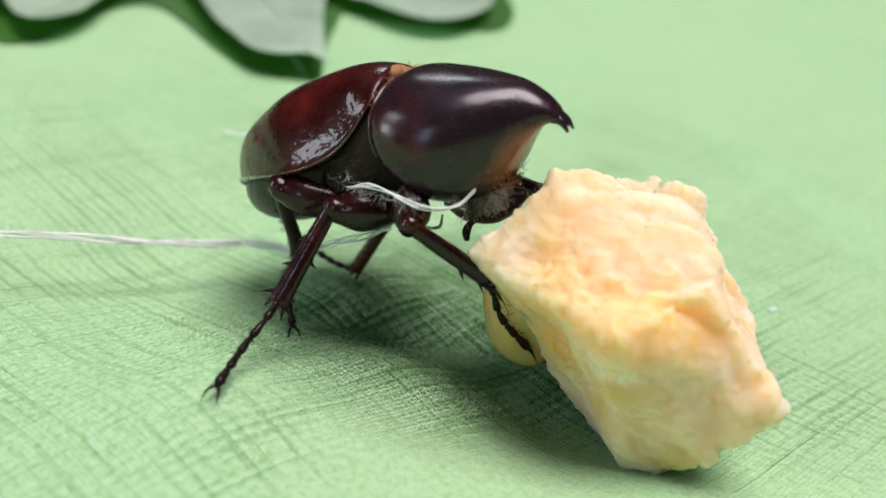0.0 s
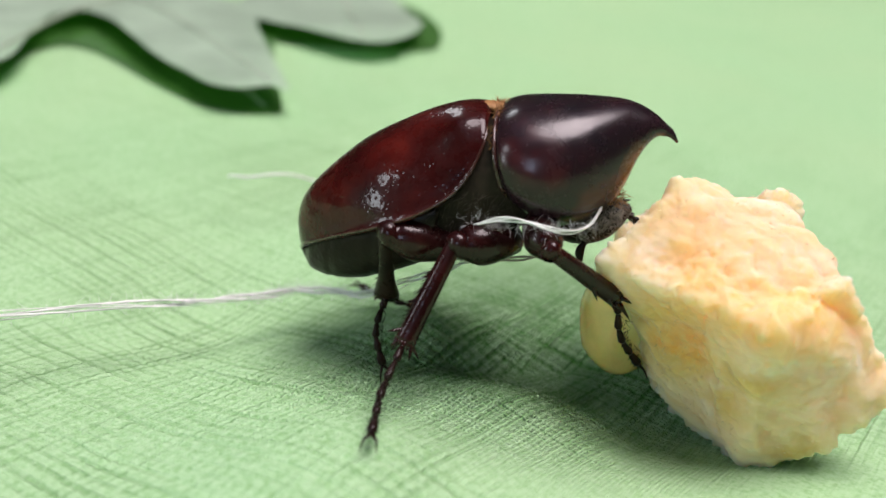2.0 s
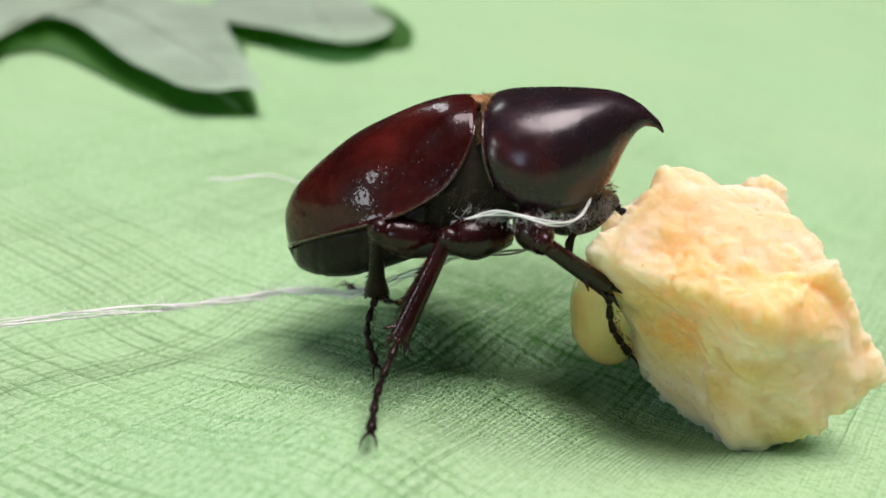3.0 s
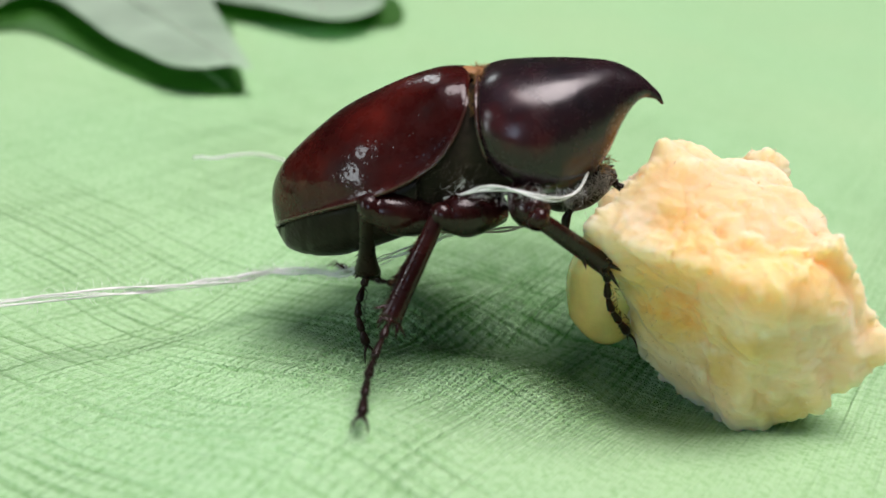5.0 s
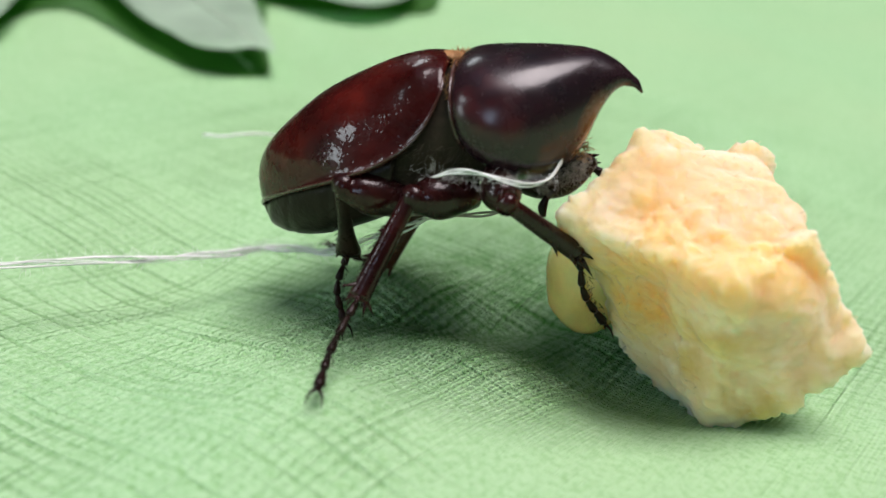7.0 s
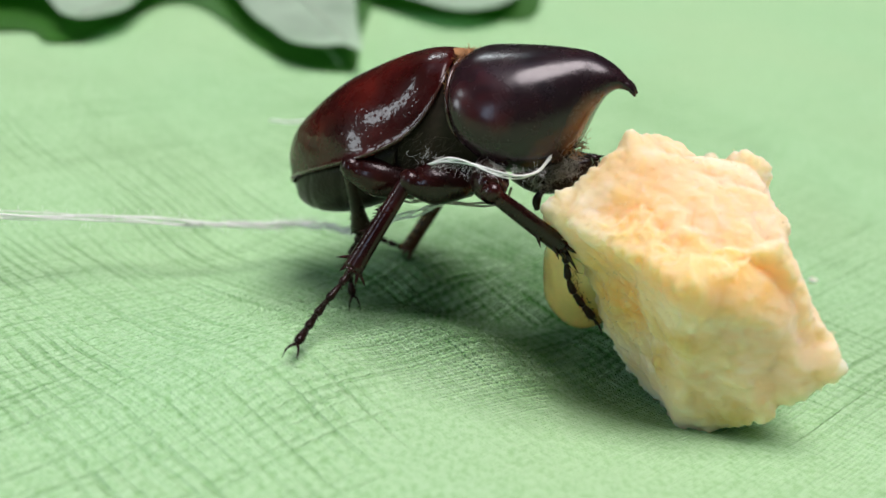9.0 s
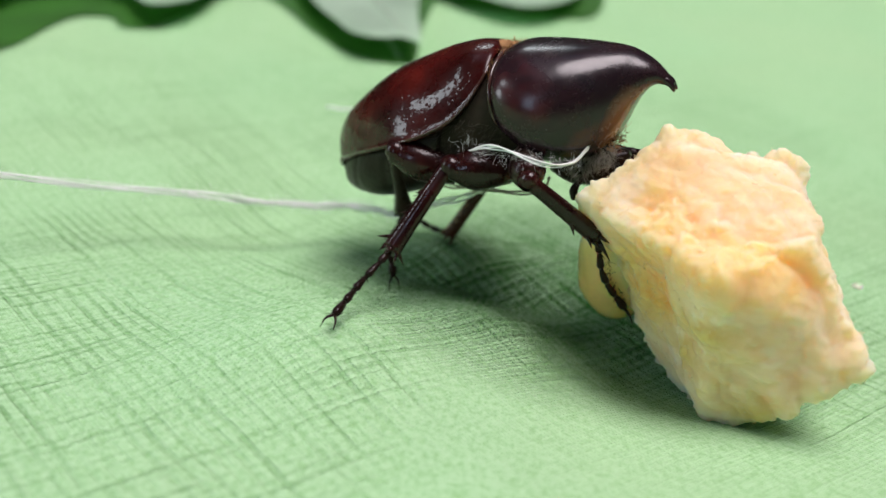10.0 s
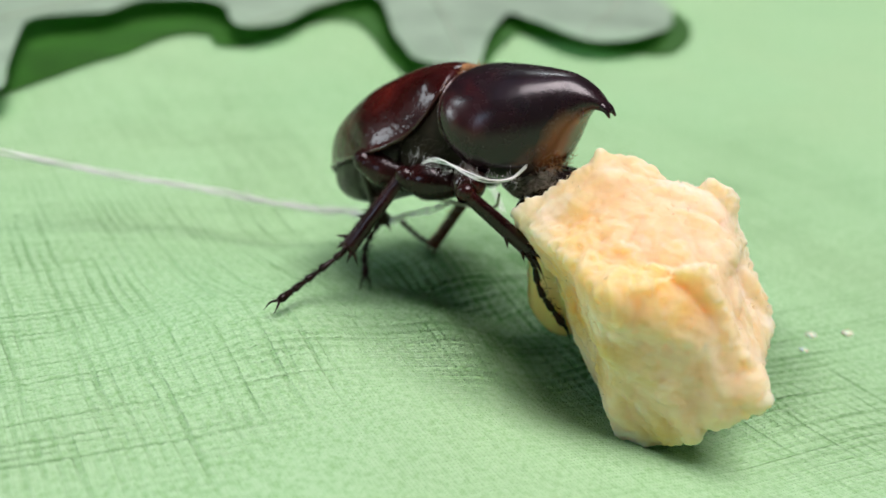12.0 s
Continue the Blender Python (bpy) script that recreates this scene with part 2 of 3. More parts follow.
JELLY = plain_material("glassy_fruit_flesh", (0.82, 0.62, 0.22), 0.12, 0.2, 260, 0.0003, Subsurface_Weight=0.8, Subsurface_Scale=0.005, Coat_Weight=0.8)
LEAF = plain_material("pale_leaf", (0.43, 0.60, 0.44), 0.5, 0.35, 60, 0.0004)
glow = LEAF.node_tree.nodes.new("ShaderNodeBsdfTranslucent")
glow.inputs["Color"].default_value = (0.05, 0.42, 0.02, 1)
both_sides = LEAF.node_tree.nodes.new("ShaderNodeMixShader")
both_sides.inputs[0].default_value = 0.22
LEAF.node_tree.links.new(LEAF.node_tree.nodes["Principled BSDF"].outputs[0], both_sides.inputs[1])
LEAF.node_tree.links.new(glow.outputs[0], both_sides.inputs[2])
LEAF.node_tree.links.new(both_sides.outputs[0], LEAF.node_tree.nodes["Material Output"].inputs["Surface"])
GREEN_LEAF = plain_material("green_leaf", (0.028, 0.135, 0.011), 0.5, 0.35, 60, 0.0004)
VEIN = plain_material("leaf_vein", (0.36, 0.47, 0.34), 0.5, 0.2, 80, 0.0)


# ---- building helpers ----
def mesh_of(name, bm, material, smooth=True):
    me = bpy.data.meshes.new(name)
    bmesh.ops.recalc_face_normals(bm, faces=bm.faces)
    for f in bm.faces:
        f.smooth = smooth
    bm.to_mesh(me)
    bm.free()
    me.materials.append(material)
    return me


def part(name, bm, material, parent=None, label="", smooth=True):
    ob = new(name, mesh_of(name, bm, material, smooth))
    ob.parent = parent
    return tagged(ob, label)


def smooth_rows(points, n):
    """n points along a Catmull-Rom curve through the given tuples of any length."""
    p = np.array(points, float)
    q = np.vstack((2 * p[0] - p[1], p, 2 * p[-1] - p[-2]))
    out = []
    for u in np.linspace(0, len(p) - 1, n):
        i = min(int(u), len(p) - 2)
        t = u - i
        a, b, c, d = q[i:i + 4]
        out.append(0.5 * (2 * b + (c - a) * t + (2 * a - 5 * b + 4 * c - d) * t * t + (3 * b - a - 3 * c + d) * t ** 3))
    return np.array(out)


def skin(bm, loops, closed=True, cap=True):
    """Bridge a list of point loops into a surface."""
    rows = [[bm.verts.new(p) for p in loop] for loop in loops]
    n = len(rows[0])
    for a, b in zip(rows, rows[1:]):
        for i in range(n if closed else n - 1):
            j = (i + 1) % n
            bm.faces.new((a[i], a[j], b[j], b[i]))
    if cap and closed:
        bm.faces.new(rows[0])
        bm.faces.new(rows[-1][::-1])
    return rows


def tube(bm, stations, sides=12, steps=None, wide=1.0, side=(0, 1, 0)):
    """A tapered limb through stations (x, y, z, radius) in mm; wide flattens it along its second axis."""
    st = smooth_rows(stations, steps) if steps else np.array(stations, float)
    loops = []
    for i, s in enumerate(st):
        d = Vector(st[min(i + 1, len(st) - 1)][:3] - st[max(i - 1, 0)][:3]).normalized()
        a = d.cross(Vector(side))
        a = a.normalized() if a.length > 1e-3 else d.orthogonal().normalized()
        b = d.cross(a)
        c = Vector(s[:3])
        loops.append([(c + (a * math.cos(k) + b * (wide * math.sin(k))) * float(s[3])) * MM for k in np.linspace(0, 2 * math.pi, sides, endpoint=False)])
    skin(bm, loops)


def cone(bm, a, b, r, tip=0.05, bend=(0, 0, 0)):
    """A spine from a to b, in mm."""
    a, b = Vector(a), Vector(b)
    m = (a + b) / 2 + Vector(bend)
    tube(bm, [(*a, r), (*m, r * 0.62), (*b, r * tip)], 7, 6)


def ball(bm, c, r, seg=14):
    bmesh.ops.create_uvsphere(bm, u_segments=seg, v_segments=seg // 2 + 2, radius=1.0,
                              matrix=Matrix.Translation(Vector(c) * MM) @ Matrix.Diagonal((*[x * MM for x in r], 1)))


def thing(name, m, label, category, group="", kind=""):
    ob = new(name)
    ob.empty_display_size = 0.002
    ob.matrix_basis = m
    return tagged(ob, label, category, group, kind)


# ---- cloth ----
HILLS = [(-24, -16, 16, 12, 4.51), (-11, 14, 8, 6, 2.82), (-40, 22, 15, 15, -4.03), (-5, -6, 8, 6, 2.15), (12, -8, 12, 9, -3.26), (0, -45, 40, 20, 0.75), (27, -12, 12, 10, -1.7), (-95, 60, 22, 14, 4.0)]


def cloth_height(x, y):
    """Height in mm of the cloth at x, y in mm: a slow rise to the back, hills, and one creased valley."""
    h = 2 + 0.1 * (np.clip(y, 15, 260) - 15)
    for a, b, c, d, k in HILLS:
        h = h + k * np.exp(-((x - a) / c) ** 2 - ((y - b) / d) ** 2)
    h = h - 3.1 * np.exp(-np.sqrt((y - 5.6 + 0.012 * np.clip(x - 6, 0, 20) ** 2) ** 2 + 0.25) / 3.8) * np.exp(-((x - 1) / 15) ** 2)
    far = np.clip(np.hypot(x, y) / 60, 0, 1)
    return h + far * (0.8 * np.sin(x * 0.041 + 1.1 + 0.8 * np.sin(y * 0.023)) * np.cos(y * 0.037 + 0.4) + 0.3 * np.sin(x * 0.09 - y * 0.07))


GRAIN = np.random.RandomState(4).rand(256, 256)


def grain(x, y):
    """Smooth random values between 0 and 1 on a unit lattice."""
    i, j = np.floor(x).astype(int), np.floor(y).astype(int)
    u, v = x - i, y - j
    u, v = u * u * (3 - 2 * u), v * v * (3 - 2 * v)
    a, b = GRAIN[i % 256, j % 256], GRAIN[(i + 1) % 256, j % 256]
    c, d = GRAIN[i % 256, (j + 1) % 256], GRAIN[(i + 1) % 256, (j + 1) % 256]
    return (a * (1 - u) + b * u) * (1 - v) + (c * (1 - u) + d * u) * v


def crinkle(x, y):
    """Relief in mm of the weave: two crossing sets of yarns with uneven gaps between them, and a crepe grain."""
    wx, wy = x + 0.5 * grain(x / 14, y / 14), y + 0.5 * grain(x / 14 + 50, y / 14)
    front = np.clip((-8 - y) / 10, 0, 1) * np.clip((x + 16) / 10, 0, 1)
    middle = np.exp(-((x + 3) / 34) ** 2 - ((y - 6) / 24) ** 2)
    left = np.clip((-12 - x) / 14, 0, 1)
    out = 0.08 * grain(x / 0.62, y / 0.62)
    pebble = 0.06 + 0.08 * front + 0.9 * np.exp(-((x - 4) / 18) ** 2 - ((y + 6) / 8) ** 2)
    for k, (turn, period) in enumerate(((40, 1.4), (-38, 1.18))):
        c, sn = math.cos(radians(turn)), math.sin(radians(turn))
        along, across = wx * c - wy * sn, wx * sn + wy * c
        u = across / period + 0.9 * grain(along / 22 + 13 * k, across / 9)
        yarn = np.abs(np.sin(math.pi * u))
        row = grain(np.floor(u + 0.5) * 0.73 + 31 * k, along / 24)
        gap = (0.05 + 0.36 * middle + 0.09 * left * (1 - k)) * (0.05 + 1.3 * row) * (1 - 0.8 * front)
        out = out - gap * (1 - yarn) ** 1.5
        out = out + 0.06 * (1 - front) * grain(across / 0.42 + 77, along / 3.5)
        pebble = pebble * np.abs(np.sin(math.pi * (across / 0.72 + 0.5 * grain(along / 3 + 7 * k, across / 3))))
    return (out + 0.24 * pebble) * (0.55 + 0.75 * grain(x / 17 + 9, y / 17))


def spaced(lo, hi, step, reach):
    """Even steps from lo to hi, then ever wider ones out to reach."""
    out, w = [], step
    a = hi
    while a < reach:
        w *= 1.09
        a += w
        out.append(min(a, reach))
    left, w, a = [], step, lo
    while a > -reach:
        w *= 1.09
        a -= w
        left.append(max(a, -reach))
    return np.array(left[::-1] + list(np.arange(lo, hi, step)) + [hi] + out)


def make_cloth():
    xs, ys = spaced(-54, 50, 0.165, 1835), spaced(-44, 34, 0.165, 1835)
    x, y = np.meshgrid(xs, ys)
    near = np.clip((90 - np.hypot(x, y)) / 40, 0, 1)
    z = cloth_height(x, y) + near * crinkle(x, y)
    nx, ny = len(xs), len(ys)
    co = np.stack((x, y, z), axis=-1).reshape(-1, 3) * MM
    i = (np.arange(ny - 1)[:, None] * nx + np.arange(nx - 1)[None, :]).ravel()
    quads = np.stack((i, i + 1, i + nx + 1, i + nx), axis=-1)
    me = bpy.data.meshes.new("ground")
    me.vertices.add(len(co))
    me.vertices.foreach_set("co", co.ravel())
    me.loops.add(quads.size)
    me.loops.foreach_set("vertex_index", quads.ravel())
    me.polygons.add(len(quads))
    me.polygons.foreach_set("loop_start", np.arange(len(quads)) * 4)
    me.update(calc_edges=True)
    me.shade_smooth()
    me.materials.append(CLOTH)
    tagged(new("ground", me), "light green crinkled cotton cloth with soft folds", "cloth", kind="structure")


make_cloth()


# ---- unseen room, added to shape light and reflections ----
# dull green, to tint what the added walls bounce into the shade
WALL = plain_material("unseen_wall_paint", (0.08, 0.10, 0.075), 0.9, 0.2, 6, 0.0)


def wall(name, corners):
    """A wall slab in its own plane: corners (a0, z0, a1, z1) of solid pieces round the openings."""
    bm = bmesh.new()
    axis, at, pieces = corners
    for a0, z0, a1, z1 in pieces:
        size = ((a1 - a0), 0.12, (z1 - z0)) if axis == "y" else (0.12, (a1 - a0), (z1 - z0))
        mid = ((a0 + a1) / 2, at, (z0 + z1) / 2) if axis == "y" else (at, (a0 + a1) / 2, (z0 + z1) / 2)
        bmesh.ops.create_cube(bm, size=1.0, matrix=Matrix.Translation(mid) @ Matrix.Diagonal((*size, 1)))
    ob = part(name, bm, WALL, smooth=False)
    return tagged(ob, "unseen dull wall added to shape light and reflections", "wall", kind="structure")


wall("unseen_wall_north", ("y", 1.9, [(-1.96, -0.1, -0.62, 2.2), (-0.08, -0.1, 1.96, 2.2), (-0.62, -0.1, -0.08, 1.33), (-0.62, 1.87, -0.08, 2.2)]))
wall("unseen_wall_south", ("y", -1.9, [(-1.96, -0.1, -1.3, 2.2), (-0.8, -0.1, 1.96, 2.2), (-1.3, -0.1, -0.8, 0.4), (-1.3, 1.2, -0.8, 2.2)]))
wall("unseen_wall_east", ("x", 1.9, [(-1.84, -0.1, 1.84, 2.2)]))
wall("unseen_wall_west", ("x", -1.9, [(-1.84, -0.1, -0.6, 2.2), (-0.2, -0.1, 1.84, 2.2), (-0.6, -0.1, -0.2, 0.13), (-0.6, 0.59, -0.2, 0.93), (-0.6, 1.39, -0.2, 2.2)]))
bm = bmesh.new()
for x0, y0, x1, y1 in ((-1.96, -1.96, -1.11, 1.96), (1.4, -1.96, 1.96, 1.96), (-1.11, -1.96, 1.4, -1.3), (-1.11, 1.11, 1.4, 1.96)):
    bmesh.ops.create_cube(bm, size=1.0, matrix=Matrix.Translation(((x0 + x1) / 2, (y0 + y1) / 2, 2.26)) @ Matrix.Diagonal((x1 - x0, y1 - y0, 0.12, 1)))
tagged(part("ceiling", bm, WALL, smooth=False), "unseen dull ceiling added with a wide opening for light", "ceiling", kind="structure")

# ---- rhinoceros beetle ----
# its space: x forward, y to its left, z up, in mm from a point of the cloth below its scutellum
BEETLE_HOME = (-0.007, 0.004, 0.0, 0, 0, -20)
beetle = thing("rhinoceros_beetle", pose(*BEETLE_HOME), "glossy dark red-brown rhinoceros beetle with short hooked horn, feeding on fruit", "beetle")


def elytron(side):
    seam = smooth_rows([(-21, 14.9), (-21.5, 17.4), (-21.3, 19.9), (-19.9, 22.6), (-16.7, 26.1), (-13.6, 28.8), (-10, 31.0), (-6.5, 32.8), (-3.6, 33.8), (-1.3, 34.0), (-0.6, 33.5)], 34)
    edge = smooth_rows([(-21, 0.2, 14.8), (-20.8, 1.4, 15.3), (-19.6, 3.1, 16.6), (-16.4, 5.3, 18.6), (-12.8, 7.2, 20.5), (-9.2, 8.5, 22.3), (-6.0, 8.6, 24.0), (-3.2, 8.1, 26.1), (-1.6, 7.3, 28.4), (-0.7, 6.0, 31.0), (-0.6, 4.4, 32.4)], 34)
    bm = bmesh.new()
    loops = []
    for (sx, sz), (ex, ey, ez) in zip(seam, edge):
        loop = []
        for a in np.linspace(0, 1, 18):
            k, full = a * radians(64), radians(64)
            c, s = (math.cos(k) - math.cos(full)) / (1 - math.cos(full)), math.sin(k) / math.sin(full)
            lump = 0.45 * math.exp(-((sx + 4.2) / 1.7) ** 2 - ((a - 0.5) / 0.14) ** 2) - 0.2 * math.exp(-((sx + 8.5) / 2.2) ** 2 - ((a - 0.55) / 0.2) ** 2)
            loop.append(Vector((sx + (ex - sx) * (1 - c), side * (0.06 + (ey + lump) * s), ez + (sz - ez) * c + lump * c)) * MM)
        # rim rolled under the edge
        loop.append(Vector((ex, side * (ey + 0.28), ez - 0.18)) * MM)
        loop.append(Vector((ex, side * (ey + 0.1), ez - 0.5)) * MM)
        loop.append(Vector((ex, side * max(ey - 0.8, 0.05), ez - 0.4)) * MM)
        loops.append(loop)
    skin(bm, loops, closed=False)
    case = part("elytron", bm, ELYTRON, beetle, "glossy deep red-brown wing case")
    bm = bmesh.new()
    tube(bm, [(x, side * (y + 0.22), z - 0.1, 0.17) for x, y, z in edge[3:]], 7)
    part("margin", bm, MARGIN, case, "thin shiny raised margin")


for s in (1, -1):
    elytron(s)


def make_pronotum():
    # x, top, bottom, half width, height of the widest place, squareness
    st = smooth_rows([(0.2, 33.4, 24.6, 7.4, 28.2), (0.7, 34.1, 23.8, 8.2, 28.0), (2.2, 34.8, 23.2, 8.8, 27.8), (4.5, 35.2, 22.6, 9.1, 27.6), (7.0, 35.5, 22.2, 8.9, 27.4), (9.2, 35.7, 22.4, 8.0, 27.6),
                      (11.2, 35.8, 23.2, 6.6, 28.0), (12.8, 35.8, 24.4, 5.2, 28.6), (14.0, 35.6, 26.6, 3.9, 30.2), (14.9, 35.3, 29.6, 3.0, 32.0), (15.8, 34.9, 31.6, 2.3, 33.0), (16.8, 34.3, 32.5, 1.5, 33.4), (17.7, 33.6, 32.5, 0.9, 33.1), (18.5, 32.9, 32.5, 0.25, 32.7)], 44)
    bm = bmesh.new()
    loops = []
    for x, top, low, w, mid in st:
        loop = []
        for k in np.linspace(0, 2 * math.pi, 40, endpoint=False):
            c, s = math.cos(k), math.sin(k)
            z = mid + ((top - mid) if c > 0 else (mid - low)) * math.copysign(abs(c) ** 0.9, c)
            y = w * math.copysign(abs(s) ** 0.9, s)
            loop.append(Vector((x + 3.4 * (max(0.0, 34 - z) / 10) ** 2 * max(0.0, 1 - x / 7), y, z)) * MM)
        loops.append(loop)
    skin(bm, loops)
    # the horn ends in two short teeth
    for side in (1, -1):
        cone(bm, (16.9, side * 0.55, 33.2), (18.75, side * 0.75, 32.15), 0.62, 0.2, (0.15, 0, 0.25))
    ob = part("pronotum", bm, PRONOTUM, beetle, "polished purplish-black thorax shield with hooked horn")
    # raised rim round the rear edge
    bm = bmesh.new()
    x, top, low, w, mid = st[1]
    rim = []
    for k in np.linspace(-2.2, 2.2, 40):
        c, s = math.cos(k), math.sin(k)
        z = mid + ((top - mid) if c > 0 else (mid - low)) * math.copysign(abs(c) ** 0.9, c)
        rim.append((x - 0.2 + 3.4 * (max(0.0, 34 - z) / 10) ** 2 * (1 - x / 7), w * math.copysign(abs(s) ** 0.9, s) * 1.01, z + 0.05, 0.22))
    tube(bm, rim, 6, side=(1, 0, 0))
    part("rim", bm, MARGIN, ob, "thin shiny raised rim")
    return ob


pronotum = make_pronotum()


def make_underside():
    bm = bmesh.new()
    # abdomen below the wing cases
    st = smooth_rows([(-20.9, 16.0, 14.2, 0.6), (-20.3, 18.0, 13.0, 1.2), (-19.2, 20.2, 12.0, 2.8), (-16.2, 22.6, 11.7, 5.0), (-12.2, 24.8, 12.6, 6.8), (-8.0, 27.0, 14.6, 8.1), (-4.5, 28.6, 16.4, 7.8)], 56)
    loops = []
    for i, (x, t, b, w) in enumerate(st):
        g = 0.985 if i in (14, 15, 26, 27, 38, 39) else 1.0
        loops.append([Vector((x + 0.25 * math.cos(k), g * w * math.sin(k), (t + b) / 2 + g * (t - b) / 2 * math.cos(k))) * MM for k in np.linspace(0, 2 * math.pi, 40, endpoint=False)])
    skin(bm, loops)
    part("abdomen", bm, BELLY, beetle, "dark olive-brown segmented abdomen")
    bm = bmesh.new()
    st = smooth_rows([(-6.5, 25.5, 17.0, 6.5), (-4.0, 29.4, 17.2, 7.4), (-1.0, 32.6, 18.5, 7.4), (2.0, 33.5, 20.0, 6.8), (5.0, 33.0, 21.5, 6.0)], 14)
    skin(bm, [[Vector((x, w * math.sin(k), (t + b) / 2 + (t - b) / 2 * math.cos(k))) * MM for k in np.linspace(0, 2 * math.pi, 26, endpoint=False)] for x, t, b, w in st])
    part("thorax", bm, CHEST, beetle, "dull brown hairy chest plate")
    # scutellum
    bm = bmesh.new()
    ball(bm, (-0.6, 0, 33.6), (1.6, 1.5, 0.5))
    part("scutellum", bm, HAIR, beetle, "small ginger triangular plate between the wing cases")


make_underside()


def make_head():
    bm = bmesh.new()
    st = smooth_rows([(7.5, 0, 22.6, 2.2), (9.8, 0, 22.2, 2.6), (12.0, 0, 22.5, 2.4), (13.6, 0, 23.2, 1.7), (14.8, 0, 24.0, 0.9), (15.4, 0, 24.4, 0.4)], 16)
    tube(bm, st, 18, wide=1.2)
    ob = part("head", bm, TARSUS, beetle, "small black head pressed against the fruit")
    for s in (1, -1):
        bm = bmesh.new()
        ball(bm, (13.7, s * 2.0, 23.8), (0.7, 0.6, 0.7))
        part("eye", bm, EYE, ob, "shiny black eye")
        bm = bmesh.new()
        tube(bm, [(11.6, s * 2.4, 21.4, 0.4), (10.9, s * 2.8, 20.6, 0.35), (10.6, s * 3.0, 19.6, 0.5), (10.8, s * 3.0, 18.6, 0.3)], 8, 10)
        part("antenna", bm, TARSUS, ob)
    return ob


head = make_head()


def make_leg(name, hip, knee, end, claw, femur_r, tibia_r, flare, spines, bend=(0, 0, 0), segments=5, shin=None):
    """A leg: femur mesh with tibia, tarsus and claws below it. Points in the beetle's space, mm."""
    hip, knee, end, claw = map(Vector, (hip, knee, end, claw))
    bm = bmesh.new()
    mid = (hip + knee) / 2 + Vector((0, 0, -0.25))
    tube(bm, [(*hip, femur_r * 0.7), (*mid, femur_r), (*(mid + (knee - hip) * 0.25), femur_r * 0.86), (*(mid + (knee - hip) * 0.42), femur_r * 0.6), (*knee, femur_r * 0.56), (*(knee + (knee - hip).normalized() * femur_r * 0.35), femur_r * 0.3)], 14, 14)
    leg = part(name, bm, LEG, beetle)
    bm = bmesh.new()
    d = (end - knee)
    out = d.normalized()
    tube(bm, [(*knee, tibia_r * 0.8), (*(knee + d * 0.12), tibia_r * 0.85), (*(knee + d * 0.5), tibia_r * 0.95), (*(knee + d * 0.68), tibia_r * 0.98), (*(knee + d * 0.84), tibia_r * 0.55 + flare * 0.4), (*(end - out * 0.25), flare * 0.92)], 12, 18, wide=0.72)
    tube(bm, [(*(end - out * 0.25), flare * 0.92), (*(end + out * 0.05), flare * 0.8), (*(end + out * 0.2), flare * 0.35)], 12, wide=0.72)
    for k in range(5):
        o = out.orthogonal().normalized()
        o.rotate(Matrix.Rotation(1.257 * k + 0.4, 3, out))
        cone(bm, end + o * flare * 0.6 - out * 0.3, end + o * flare * (1.05 if k % 2 else 0.9) + out * (1.3 if k % 2 else 0.8), 0.3)
    for f, off, ln in spines:
        b = knee + d * f
        o = Vector(off).normalized()
        cone(bm, b + o * tibia_r * 0.6, b + o * (tibia_r * 0.7 + ln) + out * ln * 0.7, 0.3)
    part("tibia", bm, shin or LEG, leg)
    way = smooth_rows([tuple(end), tuple((end + claw) / 2 + Vector(bend)), tuple(claw)], 60)
    w = (Vector(way[-1]) - Vector(way[-6])).normalized()
    for i in range(segments):
        bm = bmesh.new()
        a, b = i / segments, (i + 1) / segments
        last = i == segments - 1
        st = [(*way[min(int((a + (b - a) * u) * 59), 59)], r * (1.15 if last else 1.0)) for u, r in ((0.0, 0.2), (0.12, 0.27), (0.4, 0.36), (0.8, 0.47), (1.0, 0.3))]
        tube(bm, st, 9)
        p = Vector(way[min(int(b * 59), 59)])
        for q in (0.5, -0.5):
            if not last:
                cone(bm, p, p + w * 0.7 + Vector((q * 0.8, q * 0.5, -0.35)), 0.11)
        part("tarsus_segment", bm, TARSUS, leg)
    for s in (1, -1):
        bm = bmesh.new()
        o = w.cross(Vector((0, 0, 1))).normalized() * s
        cone(bm, claw, claw + w * 1.7 + o * 0.75 + Vector((0, 0, -0.5)), 0.2, 0.12, o * 0.2 + Vector((0, 0, 0.3)))
        part("claw", bm, TARSUS, leg)
    return leg


mid_spines = [(0.35, (-1, 0, 0.3), 0.7), (0.6, (-1, 0, 0.4), 1.0), (0.88, (-1, -0.3, 0.6), 1.5), (0.97, (0.9, 0.2, -0.5), 1.5), (0.97, (-0.2, 0.8, -0.6), 1.2)]
hind_spines = [(0.5, (-1, 0, 0.2), 0.9), (0.98, (-1, 0, -0.1), 1.0), (0.98, (1, 0, 0), 0.9), (0.98, (0, -1, 0), 0.8)]
front_spines = [(0.62, (0.1, -0.4, -1), 1.0), (0.85, (0.3, -0.6, -1), 1.0), (1.0, (0.5, 0, -1), 1.5)]
HIPS = {"hind": (-2.6, -5.6, 19.6), "middle": (3.6, -5.4, 21.2), "front": (5.4, -6.0, 23.6), "far": (3.2, 5.0, 20.5)}
FEET = {"hind": (-9.4, -6.6, 4.2), "middle": (-6.5, -25.0, 8.4), "front": (19.0, -3.2, 7.2), "far": (-16.0, 9.2, 5.8)}
